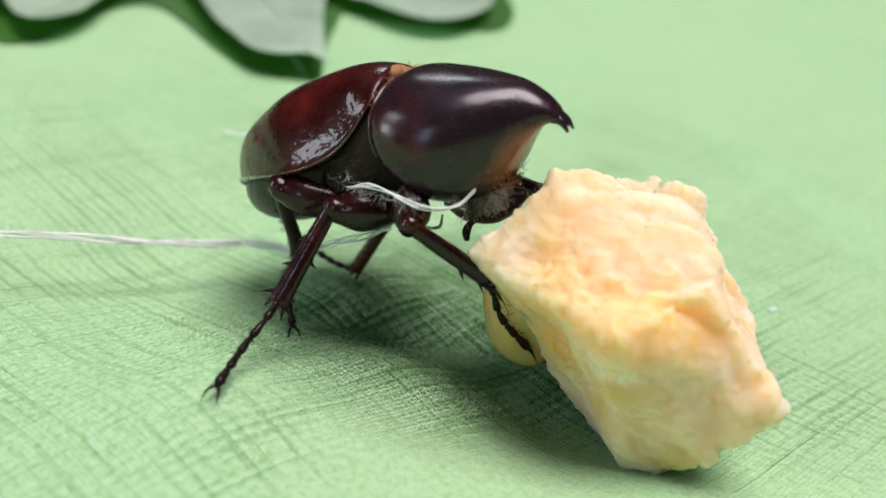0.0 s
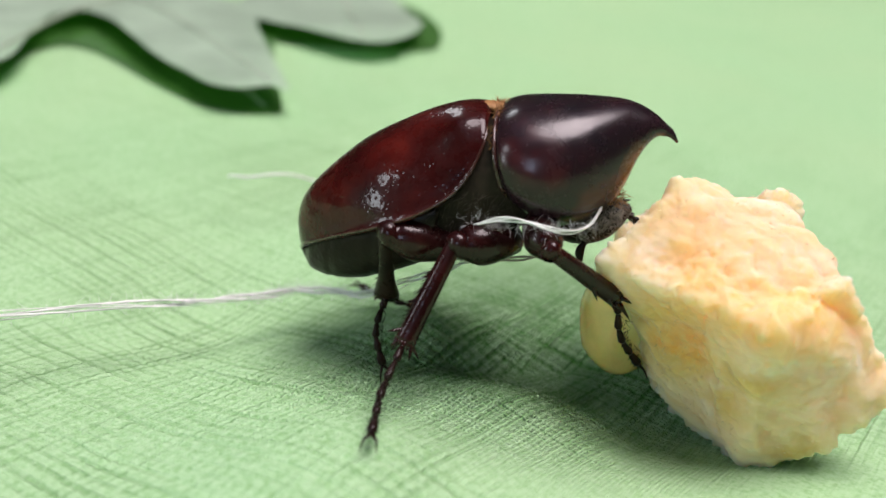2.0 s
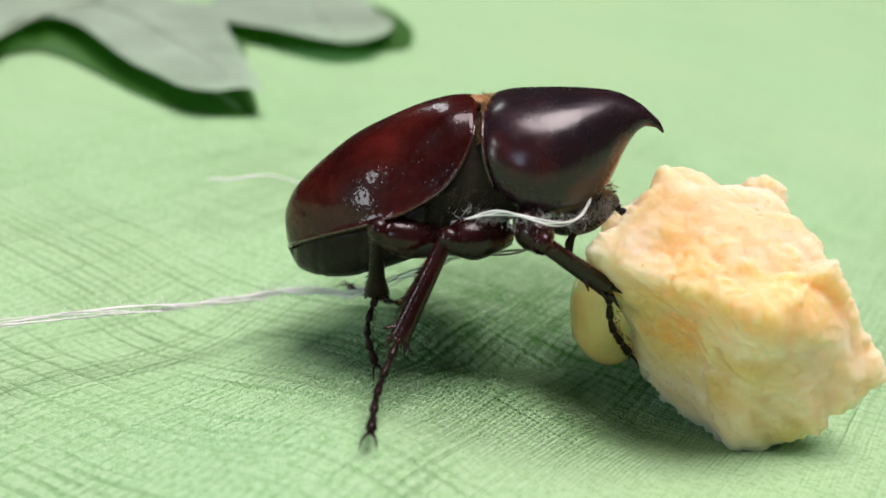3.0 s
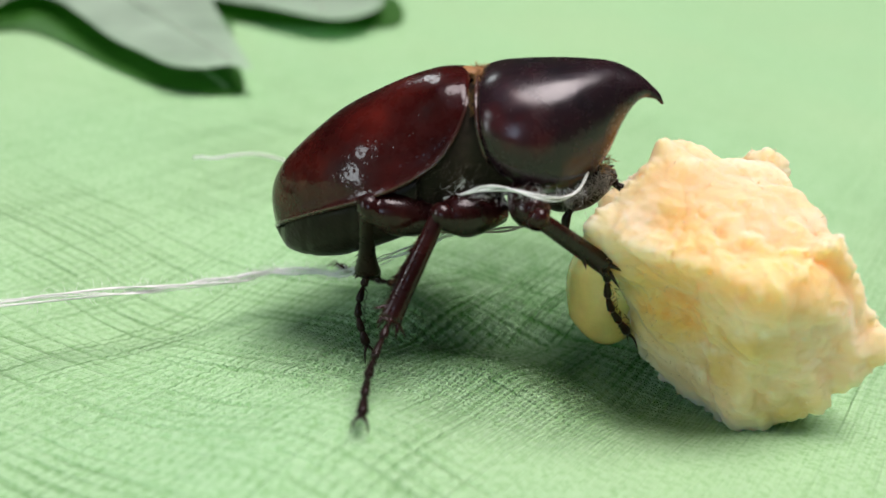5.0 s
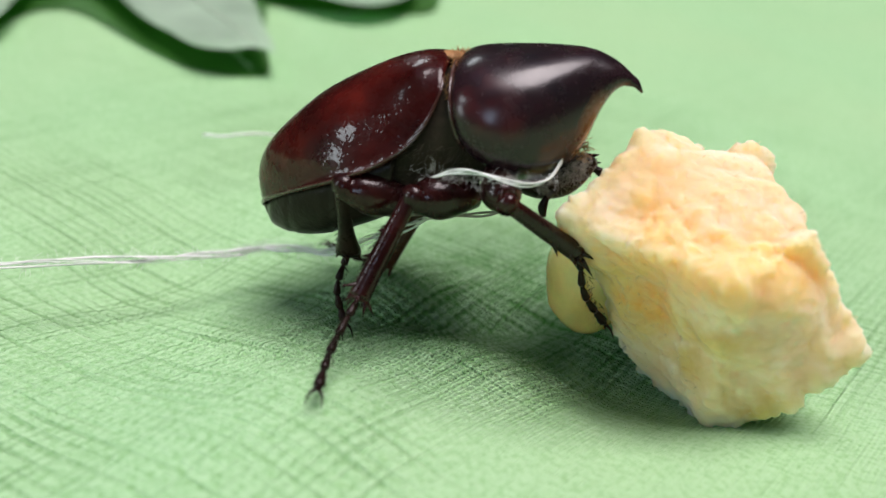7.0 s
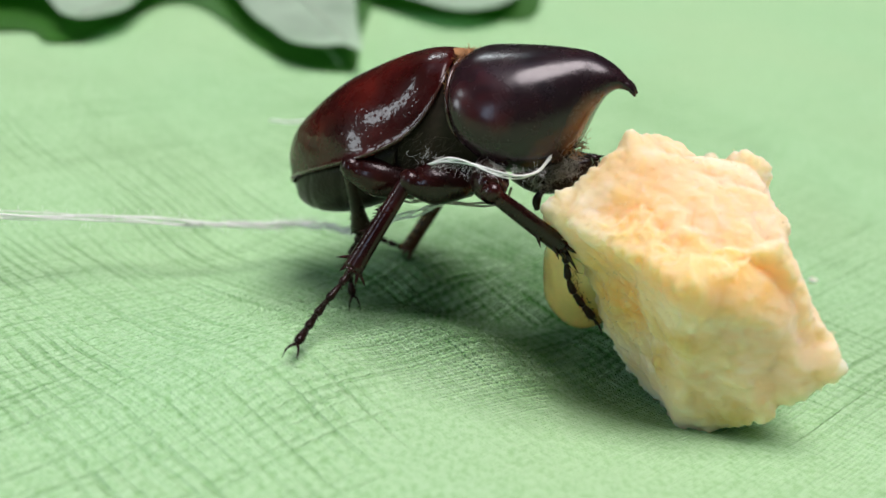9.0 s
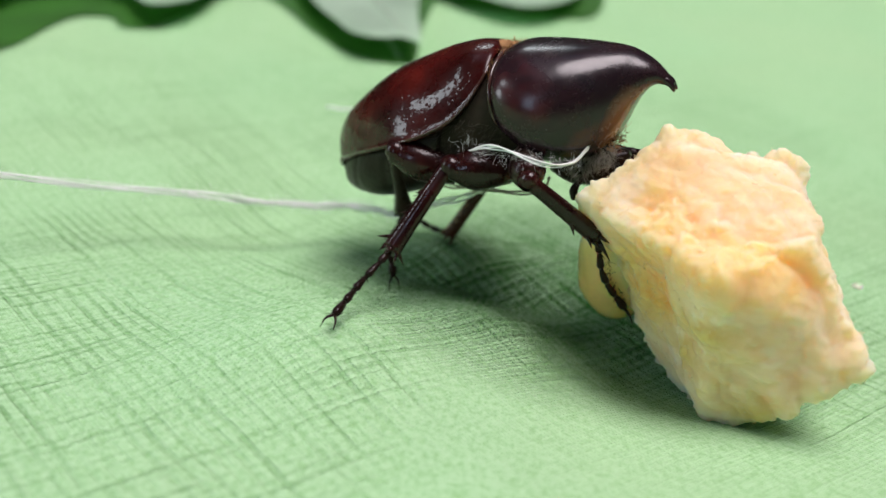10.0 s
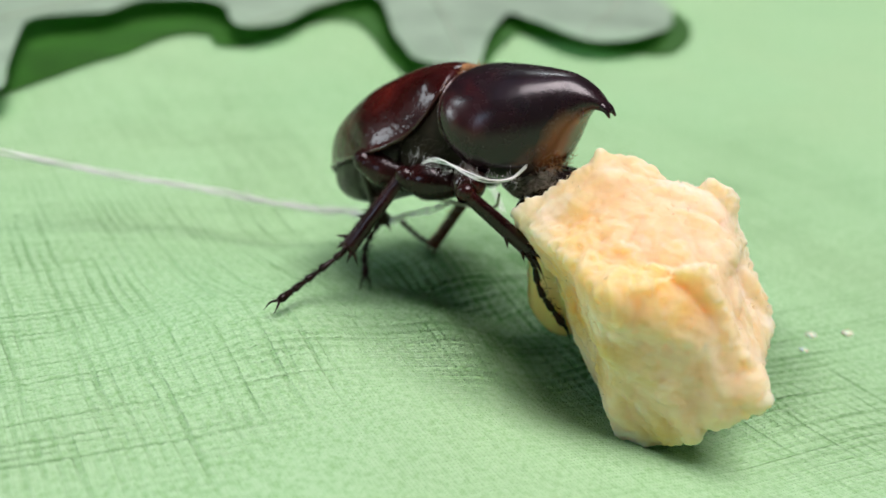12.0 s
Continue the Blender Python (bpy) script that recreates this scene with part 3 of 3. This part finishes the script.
hind_leg = make_leg("hind_leg", HIPS["hind"], (-9.5, -8.9, 21.4), (-10.1, -3.2, 11.4), FEET["hind"], 2.3, 0.95, 1.65, hind_spines, (-0.9, -0.6, 0), shin=TARSUS)
mid_leg = make_leg("middle_leg", HIPS["middle"], (-2.2, -9.5, 21.4), (-5.9, -14.5, 11.9), FEET["middle"], 2.35, 1.02, 1.25, mid_spines, (-0.6, 0.2, -0.6))
front_leg = make_leg("front_leg", HIPS["front"], (7.4, -10.2, 22.2), (15.0, -6.5, 16.4), FEET["front"], 2.05, 1.05, 1.2, front_spines, (-0.8, -0.3, -0.4))
far_leg = make_leg("middle_leg", HIPS["far"], (-2.0, 8.5, 17.5), (-7.8, 6.5, 5.4), FEET["far"], 1.7, 0.85, 1.0, [(0.95, (-1, 0, 0), 1.0)], (0, 0, -0.4), shin=LIT_THROUGH)
make_leg("front_leg", (6.0, 6.0, 23.6), (10.0, 8.2, 21.8), (15.2, 5.5, 22.4), (18.4, 4.0, 20.4), 1.5, 1.0, 1.2, front_spines)


# ---- hair ----
def hairs(name, parent, material, label, count, seed, place, length, thick, curl):
    """Fine hairs joined into one part. place(rnd) gives a root and a way, in mm."""
    rnd = random.Random(seed)
    bm = bmesh.new()
    for _ in range(count):
        root, way = place(rnd)
        p, d = Vector(root), Vector(way).normalized()
        ln = length * rnd.uniform(0.5, 1.3)
        st = []
        for k in range(5):
            st.append((*p, thick * (1 - 0.18 * k)))
            p = p + d * ln / 4
            d = (d + Vector([rnd.gauss(0, curl) for _ in range(3)])).normalized()
        tube(bm, st, 3)
    return tagged(part(name, bm, material, parent, label), kind="stuff")


def fringe(r):
    a = r.uniform(-1.25, 1.25)
    return (r.uniform(-0.3, 0.9), 6.5 * math.sin(a), 28.6 + 5.2 * math.cos(a)), (r.uniform(-0.6, 0.9), r.uniform(-0.5, 0.5), r.uniform(0.2, 1.0))


def chest(r):
    return (r.uniform(-5.5, 3.0), -r.uniform(7.2, 8.2), r.uniform(20.0, 26.5)), (r.uniform(-0.8, 0.3), -0.6, r.uniform(-0.9, 0.1))


def face(r):
    x = r.uniform(10.0, 14.4)
    return (x, -r.uniform(1.5, 3.9), 21.5 + (x - 10) * 0.62 + r.uniform(-0.6, 1.4)), (r.uniform(-0.5, 1.0), -0.9, r.uniform(-0.5, 1.0))


def brow(r):
    return (r.uniform(12.6, 14.2), r.uniform(-3.4, 2.0), 25.4 + r.uniform(-0.4, 0.8)), (r.uniform(0, 1), r.uniform(-1, 0.4), r.uniform(-0.2, 1))


hairs("hair", beetle, HAIR, "ginger hair fringe behind the thorax shield", 240, 1, fringe, 0.8, 0.05, 0.25)
hairs("hair", beetle, BROWN_FUR, "dark brown hair on the chest", 320, 2, chest, 1.2, 0.016, 0.25)
hairs("hair", head, FUR, "matted grey hair and lint round the head", 480, 3, face, 1.9, 0.028, 0.8)
hairs("hair", head, HAIR, "ginger hair over the mouth", 90, 4, brow, 1.3, 0.05, 0.35)


def bristly(a, b, side, r):
    """Places for bristles along a tibia from a to b, leaning to its foot."""
    a, b = Vector(a), Vector(b)

    def place(rnd):
        u = rnd.uniform(0.3, 1.0)
        o = (Vector(side) + Vector([rnd.gauss(0, 0.45) for _ in range(3)])).normalized()
        return a + (b - a) * u + o * r, o + (b - a).normalized() * 1.3
    return place


hairs("bristle", mid_leg, TARSUS, "short stiff dark bristles", 70, 11, bristly((-2.2, -9.5, 21.4), (-5.9, -14.5, 11.9), (-1, 0, 0.5), 0.95), 0.8, 0.05, 0.1)
hairs("bristle", hind_leg, TARSUS, "short stiff dark bristles", 50, 12, bristly((-9.5, -8.9, 21.4), (-10.1, -3.2, 11.4), (-1, 0, 0.3), 1.05), 0.7, 0.05, 0.1)
for foot_leg, a, b in ((mid_leg, (-5.9, -14.5, 11.9), (-6.5, -25.0, 8.4)), (hind_leg, (-10.1, -3.2, 11.4), (-9.4, -6.6, 4.2)), (front_leg, (15.0, -6.5, 16.4), (19.0, -3.2, 7.2))):
    hairs("bristle", foot_leg, TARSUS, "short stiff dark bristles on the foot", 46, 14, bristly(a, b, (-0.6, -0.3, 0.3), 0.3), 0.75, 0.045, 0.1)
hairs("bristle", far_leg, HAIR, "short ginger bristles", 60, 13, bristly((-2.0, 8.5, 17.5), (-7.8, 6.5, 5.4), (-1, -0.5, 0.3), 0.8), 0.7, 0.05, 0.1)


# ---- thread ----
def strand(bm, points, r, twist=0.0, phase=0.0, turns=6):
    st = smooth_rows(points, 10 * len(points))
    out = []
    for i, p in enumerate(st):
        k = phase + i / len(st) * turns * 2 * math.pi
        out.append((p[0], p[1] + twist * math.cos(k), p[2] + twist * math.sin(k), r))
    tube(bm, out, 6)


def make_thread():
    thread = thing("thread", pose(0, 0, 0), "white cotton thread tied round the beetle and trailing over the cloth", "thread")
    run = [(-150, -62, 38), (-110, -30, 24.4), (-90, -16.4, 18.4), (-70, -4.1, 13.2), (-50, 7.0, 8.9), (-35, 13.6, 6.7), (-28, 16.0, 6.2), (-23, 14.0, 7.2), (-18.5, 9.5, 9.2), (-13.0, 6.5, 12.5), (-8.0, 4.5, 16.0)]
    run = [(x, y + 0.3 * math.sin(0.4 * i) + 0.12 * math.sin(1.1 * i), z + 0.18 * math.sin(0.5 * i + 1)) for i, (x, y, z) in enumerate(smooth_rows(run, 60))]
    for phase, r, wide, turns in ((0.0, 0.13, 0.34, 4), (math.pi, 0.13, 0.34, 4), (1.2, 0.07, 0.45, 7), (4.0, 0.07, 0.4, 9), (2.4, 0.06, 0.5, 5)):
        bm = bmesh.new()
        strand(bm, run, r, wide, phase, turns)
        part("strand", bm, THREAD, thread)
    st = smooth_rows(run, 400)

    def fuzz(r):
        return tuple(st[r.randrange(40, 330)]), (r.gauss(0, 1), r.gauss(0, 1), r.gauss(0, 1))

    hairs("lint", thread, THREAD, "fine loose cotton fibres", 1500, 9, fuzz, 1.5, 0.022, 0.5)
    for tail in ([(-37, 44.5, 12.0), (-35, 43, 12.6), (-31, 42, 13.2), (-25, 46, 11.5), (-18, 46, 8.6), (-10, 42, 5.6), (-6, 34, 4.4)],):
        bm = bmesh.new()
        strand(bm, tail, 0.2, 0.2, 0, 3)
        part("tail", bm, THREAD, thread, "loose thread end lying on the cloth")
    return thread


make_thread()


def make_loop():
    """The loop that moves with the beetle, in its space."""
    path = [(-2.6, -6.2, 21.6), (-0.6, -8.0, 23.0), (1.4, -9.1, 24.2), (3.2, -9.5, 24.7), (5.0, -9.6, 24.6), (7.4, -9.4, 24.1), (9.4, -8.2, 23.8), (11.0, -6.6, 24.2), (11.9, -5.2, 25.6)]
    for dz, r, ph in ((0.0, 0.11, 0.0), (0.14, 0.1, 2.0), (-0.16, 0.08, 4.0)):
        bm = bmesh.new()
        strand(bm, [(x, y, z + dz) for x, y, z in path], r, 0.08, ph, 3)
        part("thread_loop", bm, THREAD, beetle, "white thread loop under the thorax shield")
    for dz in (0.0, 0.35):
        bm = bmesh.new()
        strand(bm, [(-8.1, 0, 15.4 + dz), (-5.5, 0, 15.0 + dz), (-1.6, -1, 16.2 + dz * 0.6), (2.8, -1, 16.6 + dz), (6.7, -2, 18.3), (7.6, -3, 20.5)], 0.14, 0.08, dz * 9, 4)
        part("thread_loop", bm, FUR, beetle, "grey thread under the belly")
    hairs("lint", beetle, THREAD, "white lint fibres along the thread", 170, 6, lint, 1.6, 0.014, 0.4)


def lint(r):
    u = r.random()
    return (-1.5 + 13.0 * u, -9.2 + 3.4 * max(0, u - 0.7) / 0.3, 24.0 + r.uniform(-0.4, 0.5)), (r.uniform(-0.6, 0.9), -0.7, r.uniform(-0.6, 1))


make_loop()

# ---- fruit ----
FRUIT_HOME = (0.022, -0.014, 0.0)
LUMPS = [
    # lower block
    [(13.5, -20.0, 19.0), (10.0, -15.0, 20.0), (22.2, -17.9, 23.5), (26.6, -16.1, 17.8), (31.0, -18.8, 11.0), (25.1, -18.4, 4.5), (23.4, -16.5, 2.0), (18.8, -14.8, 0.2), (16.4, -13.9, 4.3), (15.2, -15.5, 11.0), (27.0, -4.0, 3.0), (29.3, -1.5, 16.8), (16.8, -3.8, 4.2)],
    # upper block
    [(2.3, -7.2, 20.5), (5.6, -3.2, 15.0), (6.6, -6.1, 25.1), (10.2, -5.1, 27.8), (14.1, -1.9, 27.4), (19.2, -5.5, 26.2), (13.2, -19.0, 19.4), (20.9, -15.4, 22.7), (20.0, 0.0, 22.0), (9.9, -9.4, 14.3), (14.0, 1.0, 14.0), (22.0, -8.0, 12.0)],
    # back right block
    [(21.9, -5.5, 27.7), (21.4, -2.0, 26.3), (25.2, -4.9, 26.3), (26.5, -4.8, 22.3), (23.6, -11.9, 20.8), (28.3, -6.9, 14.1), (29.5, -4.0, 6.0), (19.6, 1.3, 10.0), (18.0, -8.0, 10.0)],
    # hidden rear, added out of view to cast shade on the cloth
    [(8.3, 6.0, 13.4), (8.6, 4.9, 7.6), (12.9, 7.3, 19.8), (16.5, 6.0, 20.0), (18.2, 7.3, 22.7), (23.7, 7.3, 23.6), (22.0, 7.0, 5.0), (14.2, -3.1, 2.4), (12.0, -4.0, 16.0), (24.0, -4.0, 18.0), (24.0, -4.0, 4.0)],
    # left wall
    [(6.2, -7.1, 19.0), (10.6, -10.2, 14.0), (13.6, -11.9, 8.0), (18.7, -12.9, -0.6), (8.3, -4.0, 12.3), (14.9, -5.8, 1.0), (19.2, -6.9, 7.9), (12.0, -14.5, 17.5)],
    # saddle between the two upper blocks
    [(18.0, -6.5, 26.4), (22.4, -5.8, 26.9), (20.6, -14.6, 22.8), (25.6, -9.4, 23.0), (26.7, -7.0, 21.4), (25.0, -12.2, 21.2), (23.4, -14.4, 22.0), (19.5, -2.0, 24.5), (22.0, -8.0, 15.0), (17.0, -11.0, 15.0)],
    # right flank
    [(20.5, -6.0, 26.0), (26.8, -0.4, 21.3), (21.4, -17.0, 21.7), (30.8, -17.0, 10.7), (26.0, -5.0, 8.0), (31.4, -5.1, 13.1), (20.0, -8.0, 12.0), (29.5, -12.0, 12.1)],
]


# from the fruit's own middle: the amber groove over its back, and a pit in its wall
GROOVE = [(-13.6, 4.4, 20.0), (-11.8, 2.2, 21.2), (-9.2, -0.6, 21.0), (-6.4, -2.2, 21.4), (-3.4, -3.4, 21.4)]
PIT = Vector((-10.1, 4.4, 13.4))


def make_fruit():
    home = Vector(FRUIT_HOME)
    fruit = thing("fruit_chunk", pose(*FRUIT_HOME), "ragged chunk of pale yellow fruit flesh, torn and moist", "fruit")
    bm = bmesh.new()
    for lump in LUMPS:
        vs = [bm.verts.new(Vector(c) * MM - home) for c in lump]
        bmesh.ops.convex_hull(bm, input=vs)
    for v in [v for v in bm.verts if not v.link_faces]:
        bm.verts.remove(v)
    raw = new("raw_fruit", mesh_of("raw_fruit", bm, FRUIT))
    mod = raw.modifiers.new("fuse", "REMESH")
    mod.mode, mod.voxel_size = "VOXEL", 0.00022
    bm = bmesh.new()
    bm.from_object(raw, bpy.context.evaluated_depsgraph_get())
    bpy.data.objects.remove(raw)
    for _ in range(14):
        bmesh.ops.smooth_vert(bm, verts=bm.verts, factor=0.5, use_axis_x=True, use_axis_y=True, use_axis_z=True)
    bm.normal_update()
    crisp = [v.co.copy() for v in bm.verts]
    for _ in range(30):
        bmesh.ops.smooth_vert(bm, verts=bm.verts, factor=0.5, use_axis_x=True, use_axis_y=True, use_axis_z=True)
    rounded = [v.co.copy() for v in bm.verts]
    for v, c in zip(bm.verts, crisp):
        v.co = c
    bm.normal_update()
    moves = []
    groove = [Vector(c) for c in smooth_rows(GROOVE, 22)]
    long, cross, deep = Vector((0.66, -0.36, -0.66)).normalized(), Vector((0.48, 0.88, 0.0)), Vector((0.58, -0.32, 0.75)).normalized()
    for v, flat in zip(bm.verts, rounded):
        p = v.co / MM
        edge = min(1.0, max(0.0, (v.co - flat).dot(v.normal) / MM / 0.35))
        bent = p + 1.3 * noise.noise_vector(p * 0.22)
        q = Vector((bent.dot(long) * 0.42, bent.dot(cross), bent.dot(deep)))
        # layered torn sheets with abrupt edges, ragged corners, a cottony grain over all
        u = 5.0 * noise.noise(q * 0.19 + Vector((4, 2, 9))) + 2.5 * noise.noise(q * 0.5 + Vector((1, 8, 3)))
        sheet = math.floor(u) + (u - math.floor(u)) ** 3
        soft = noise.fractal(bent * 0.9 + Vector((7, 1, 3)), 0.75, 2.1, 5)
        tuft = 1 - noise.turbulence(p * 0.8, 3, True)
        torn = noise.fractal(p * 0.9 + Vector((3, 5, 1)), 0.7, 2.0, 4)
        puff = 1.0 * (abs(noise.noise(q * 0.24 + Vector((2, 6, 1)))) - 0.2) + 0.4 * (abs(noise.noise(q * 0.62 + Vector((8, 3, 5)))) - 0.2)
        k = puff + 0.13 * sheet + 0.13 * soft + 0.18 * tuft + edge * (0.1 + 1.3 * torn) + 0.3
        # a torn groove between the two masses, and a pit in the side wall
        away = min((p - c).length for c in groove) + 0.7 * torn + 0.5 * noise.noise(p * 0.5)
        k -= 1.0 * math.exp(-(max(away, 0.0) / 1.8) ** 2) - 0.08 * math.exp(-((away - 3.4) / 1.4) ** 2)
        k -= 1.3 * math.exp(-((p - PIT).length / 1.5) ** 2)
        moves.append(v.normal * (k * MM))
    for v, d in zip(bm.verts, moves):
        v.co += d
    bmesh.ops.smooth_vert(bm, verts=bm.verts, factor=0.5, use_axis_x=True, use_axis_y=True, use_axis_z=True)
    bm.normal_update()
    rnd = random.Random(8)
    spots = [(v.co / MM, v.normal.copy()) for v in rnd.sample(list(bm.verts), 4500) if v.co.z > 0.003]
    part("flesh", bm, FRUIT, fruit)

    def torn(r):
        p, n = r.choice(spots)
        return p - n * 0.25, n + Vector([r.gauss(0, 0.8) for _ in range(3)])

    hairs("pulp_fibre", fruit, FIBRE, "short torn fibres of fruit pulp", 3600, 15, torn, 0.65, 0.05, 0.6)
    bm = bmesh.new()
    ball(bm, Vector((9.0, -1.6, 11.5)) - home / MM, (5.2, 3.8, 7.4), 28)
    for v in bm.verts:
        v.co += v.normal * (0.5 * noise.noise(v.co / MM * 0.3) * MM)
    part("glassy_lobe", bm, JELLY, fruit, "translucent amber lobe of flesh")
    return fruit


fruit = make_fruit()

# ---- leaves ----
def make_leaf(outline, ribs, height, label, skin_of=LEAF):
    """A lobed leaf from its outline and the lines of its ribs, in mm."""
    leaf = thing("leaf", pose(0, 0, 0), label, "leaf", "leaves on the cloth")
    bm = bmesh.new()
    rim = smooth_rows(outline, 6 * len(outline))
    bm.faces.new([bm.verts.new((x * MM, y * MM, 0)) for x, y in rim])
    bmesh.ops.triangulate(bm, faces=bm.faces)
    bmesh.ops.subdivide_edges(bm, edges=[e for e in bm.edges if e.calc_length() > 0.012], cuts=6, use_grid_fill=False)
    bmesh.ops.triangulate(bm, faces=bm.faces)
    for v in bm.verts:
        v.co.z = height(v.co.x / MM, v.co.y / MM) * MM
    part("blade", bm, skin_of, leaf)
    for a, b in ribs:
        bm = bmesh.new()
        way = [tuple(np.array(a) + (np.array(b) - np.array(a)) * u) for u in np.linspace(0, 1, 9)]
        tube(bm, [(x, y, height(x, y) + 0.1, 0.9 - 0.6 * i / 8) for i, (x, y) in enumerate(way)], 8)
        part("midrib", bm, VEIN, leaf)
    return leaf


def pale_height(x, y):
    """Propped a few millimetres over the cloth, down on it farther back."""
    return cloth_height(x, y) + 6.0 - 5.0 * min(1.0, max(0.0, (y - 150) / 50)) + 0.7 * noise.noise((x * 0.05, y * 0.05, 0))


def low_height(x, y):
    return cloth_height(x, y) + 0.5 + 0.3 * noise.noise((x * 0.06, y * 0.06, 4))


make_leaf([(-34, 195), (-35, 160), (-31, 120), (-28.5, 104), (-27, 93.5), (-31, 95), (-37, 92), (-43, 93.5), (-49, 103), (-57, 117), (-65, 134), (-73, 150), (-80, 158), (-86, 148), (-86, 128), (-85, 110), (-87, 100), (-91, 96),
           (-97, 101), (-105, 112), (-116, 118), (-127, 112), (-130, 104), (-129, 94), (-134, 86), (-139, 77), (-131, 64), (-116, 44), (-106, 30), (-118, 22), (-140, 40), (-165, 90), (-172, 130), (-150, 185), (-90, 215), (-55, 210)],
          [((-75, 200), (-31, 97)), ((-75, 200), (-91, 99)), ((-130, 180), (-150, 50))], pale_height, "pale grey-green lobed leaf lying over a darker leaf")
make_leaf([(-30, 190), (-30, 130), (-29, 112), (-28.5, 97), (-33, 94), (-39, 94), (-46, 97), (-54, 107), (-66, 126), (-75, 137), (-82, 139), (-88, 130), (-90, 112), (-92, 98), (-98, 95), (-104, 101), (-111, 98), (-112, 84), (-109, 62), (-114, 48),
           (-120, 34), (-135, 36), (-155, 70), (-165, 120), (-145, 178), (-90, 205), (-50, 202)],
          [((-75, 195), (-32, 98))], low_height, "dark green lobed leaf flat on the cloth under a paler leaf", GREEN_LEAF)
make_leaf([(-44, 185), (-41, 174), (-30, 160), (-18, 143), (-8, 135), (2, 138), (10, 149), (14, 168), (15, 195), (12, 230), (-10, 250), (-35, 230)],
          [((-5, 240), (-7, 139))], pale_height, "pale grey-green leaf tip resting near a larger leaf")
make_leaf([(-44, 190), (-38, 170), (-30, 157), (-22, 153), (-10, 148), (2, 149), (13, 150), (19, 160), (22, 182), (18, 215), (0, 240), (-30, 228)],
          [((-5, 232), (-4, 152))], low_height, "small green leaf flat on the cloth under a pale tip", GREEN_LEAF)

# ---- crumbs ----
for x, y, r in ((41.9, 16.3, 0.6), (40.4, 11.6, 0.45), (47.0, 19.0, 0.6)):
    bm = bmesh.new()
    ball(bm, (0, 0, 0), (r * 1.3, r, r * 0.6), 12)
    for v in bm.verts:
        v.co += v.normal * (0.3 * r * noise.noise(v.co / MM * 0.9) * MM)
    crumb = part("fruit_crumb", bm, CRUMB)
    crumb.location = (x * MM, y * MM, (cloth_height(x, y) + 0.4 * r) * MM)
    tagged(crumb, "tiny pale wet crumb of fruit on the cloth", "crumb", "crumbs beside the fruit")


# ---- motion ----
def motions():
    """Early on beetle and fruit sit tilted back; then the beetle shoves and both settle."""
    home, rest = pose(*BEETLE_HOME), pose(*FRUIT_HOME)
    pivot = Vector((-0.014, 0.0, 0.004))
    share = [(0.0, 1.12), (0.5, 1.0), (1.1, 1.0), (1.2, 0.14), (1.3, 0.04), (1.6, 0.0), (12.0, 0.0)]

    def beetle_at(k):
        turn = Matrix.Rotation(radians(5.5) * k, 4, Vector((0.0666, -0.0028, -0.0691)).normalized())
        turn = Matrix.Rotation(radians(-32) * max(0.0, k - 1.0), 4, "Z") @ turn
        return Matrix.Translation(pivot + Vector((-0.00108, 0.00262, 0)) * k) @ turn @ Matrix.Translation(-pivot) @ home

    def fruit_at(k):
        return rest @ Matrix.Rotation(radians(5.9) * min(k, 1.0), 4, Vector((1.9, -5.5, -0.9)).normalized())

    walk(beetle, [(t, beetle_at(k)) for t, k in share])
    walk(fruit, [(t, fruit_at(k)) for t, k in share])
    for leg, key in ((hind_leg, "hind"), (mid_leg, "middle"), (far_leg, "far"), (front_leg, "front")):
        hip, foot = Vector(HIPS[key]) * MM, Vector(FEET[key]) * MM
        rows = []
        for t, k in share:
            place = home @ foot
            if key == "front":
                place = fruit_at(k) @ rest.inverted() @ place
            aim = beetle_at(k).inverted() @ place
            turn = (foot - hip).rotation_difference(aim - hip).to_matrix().to_4x4()
            rows.append((t, Matrix.Translation(hip) @ turn @ Matrix.Translation(-hip)))
        walk(leg, rows)


motions()
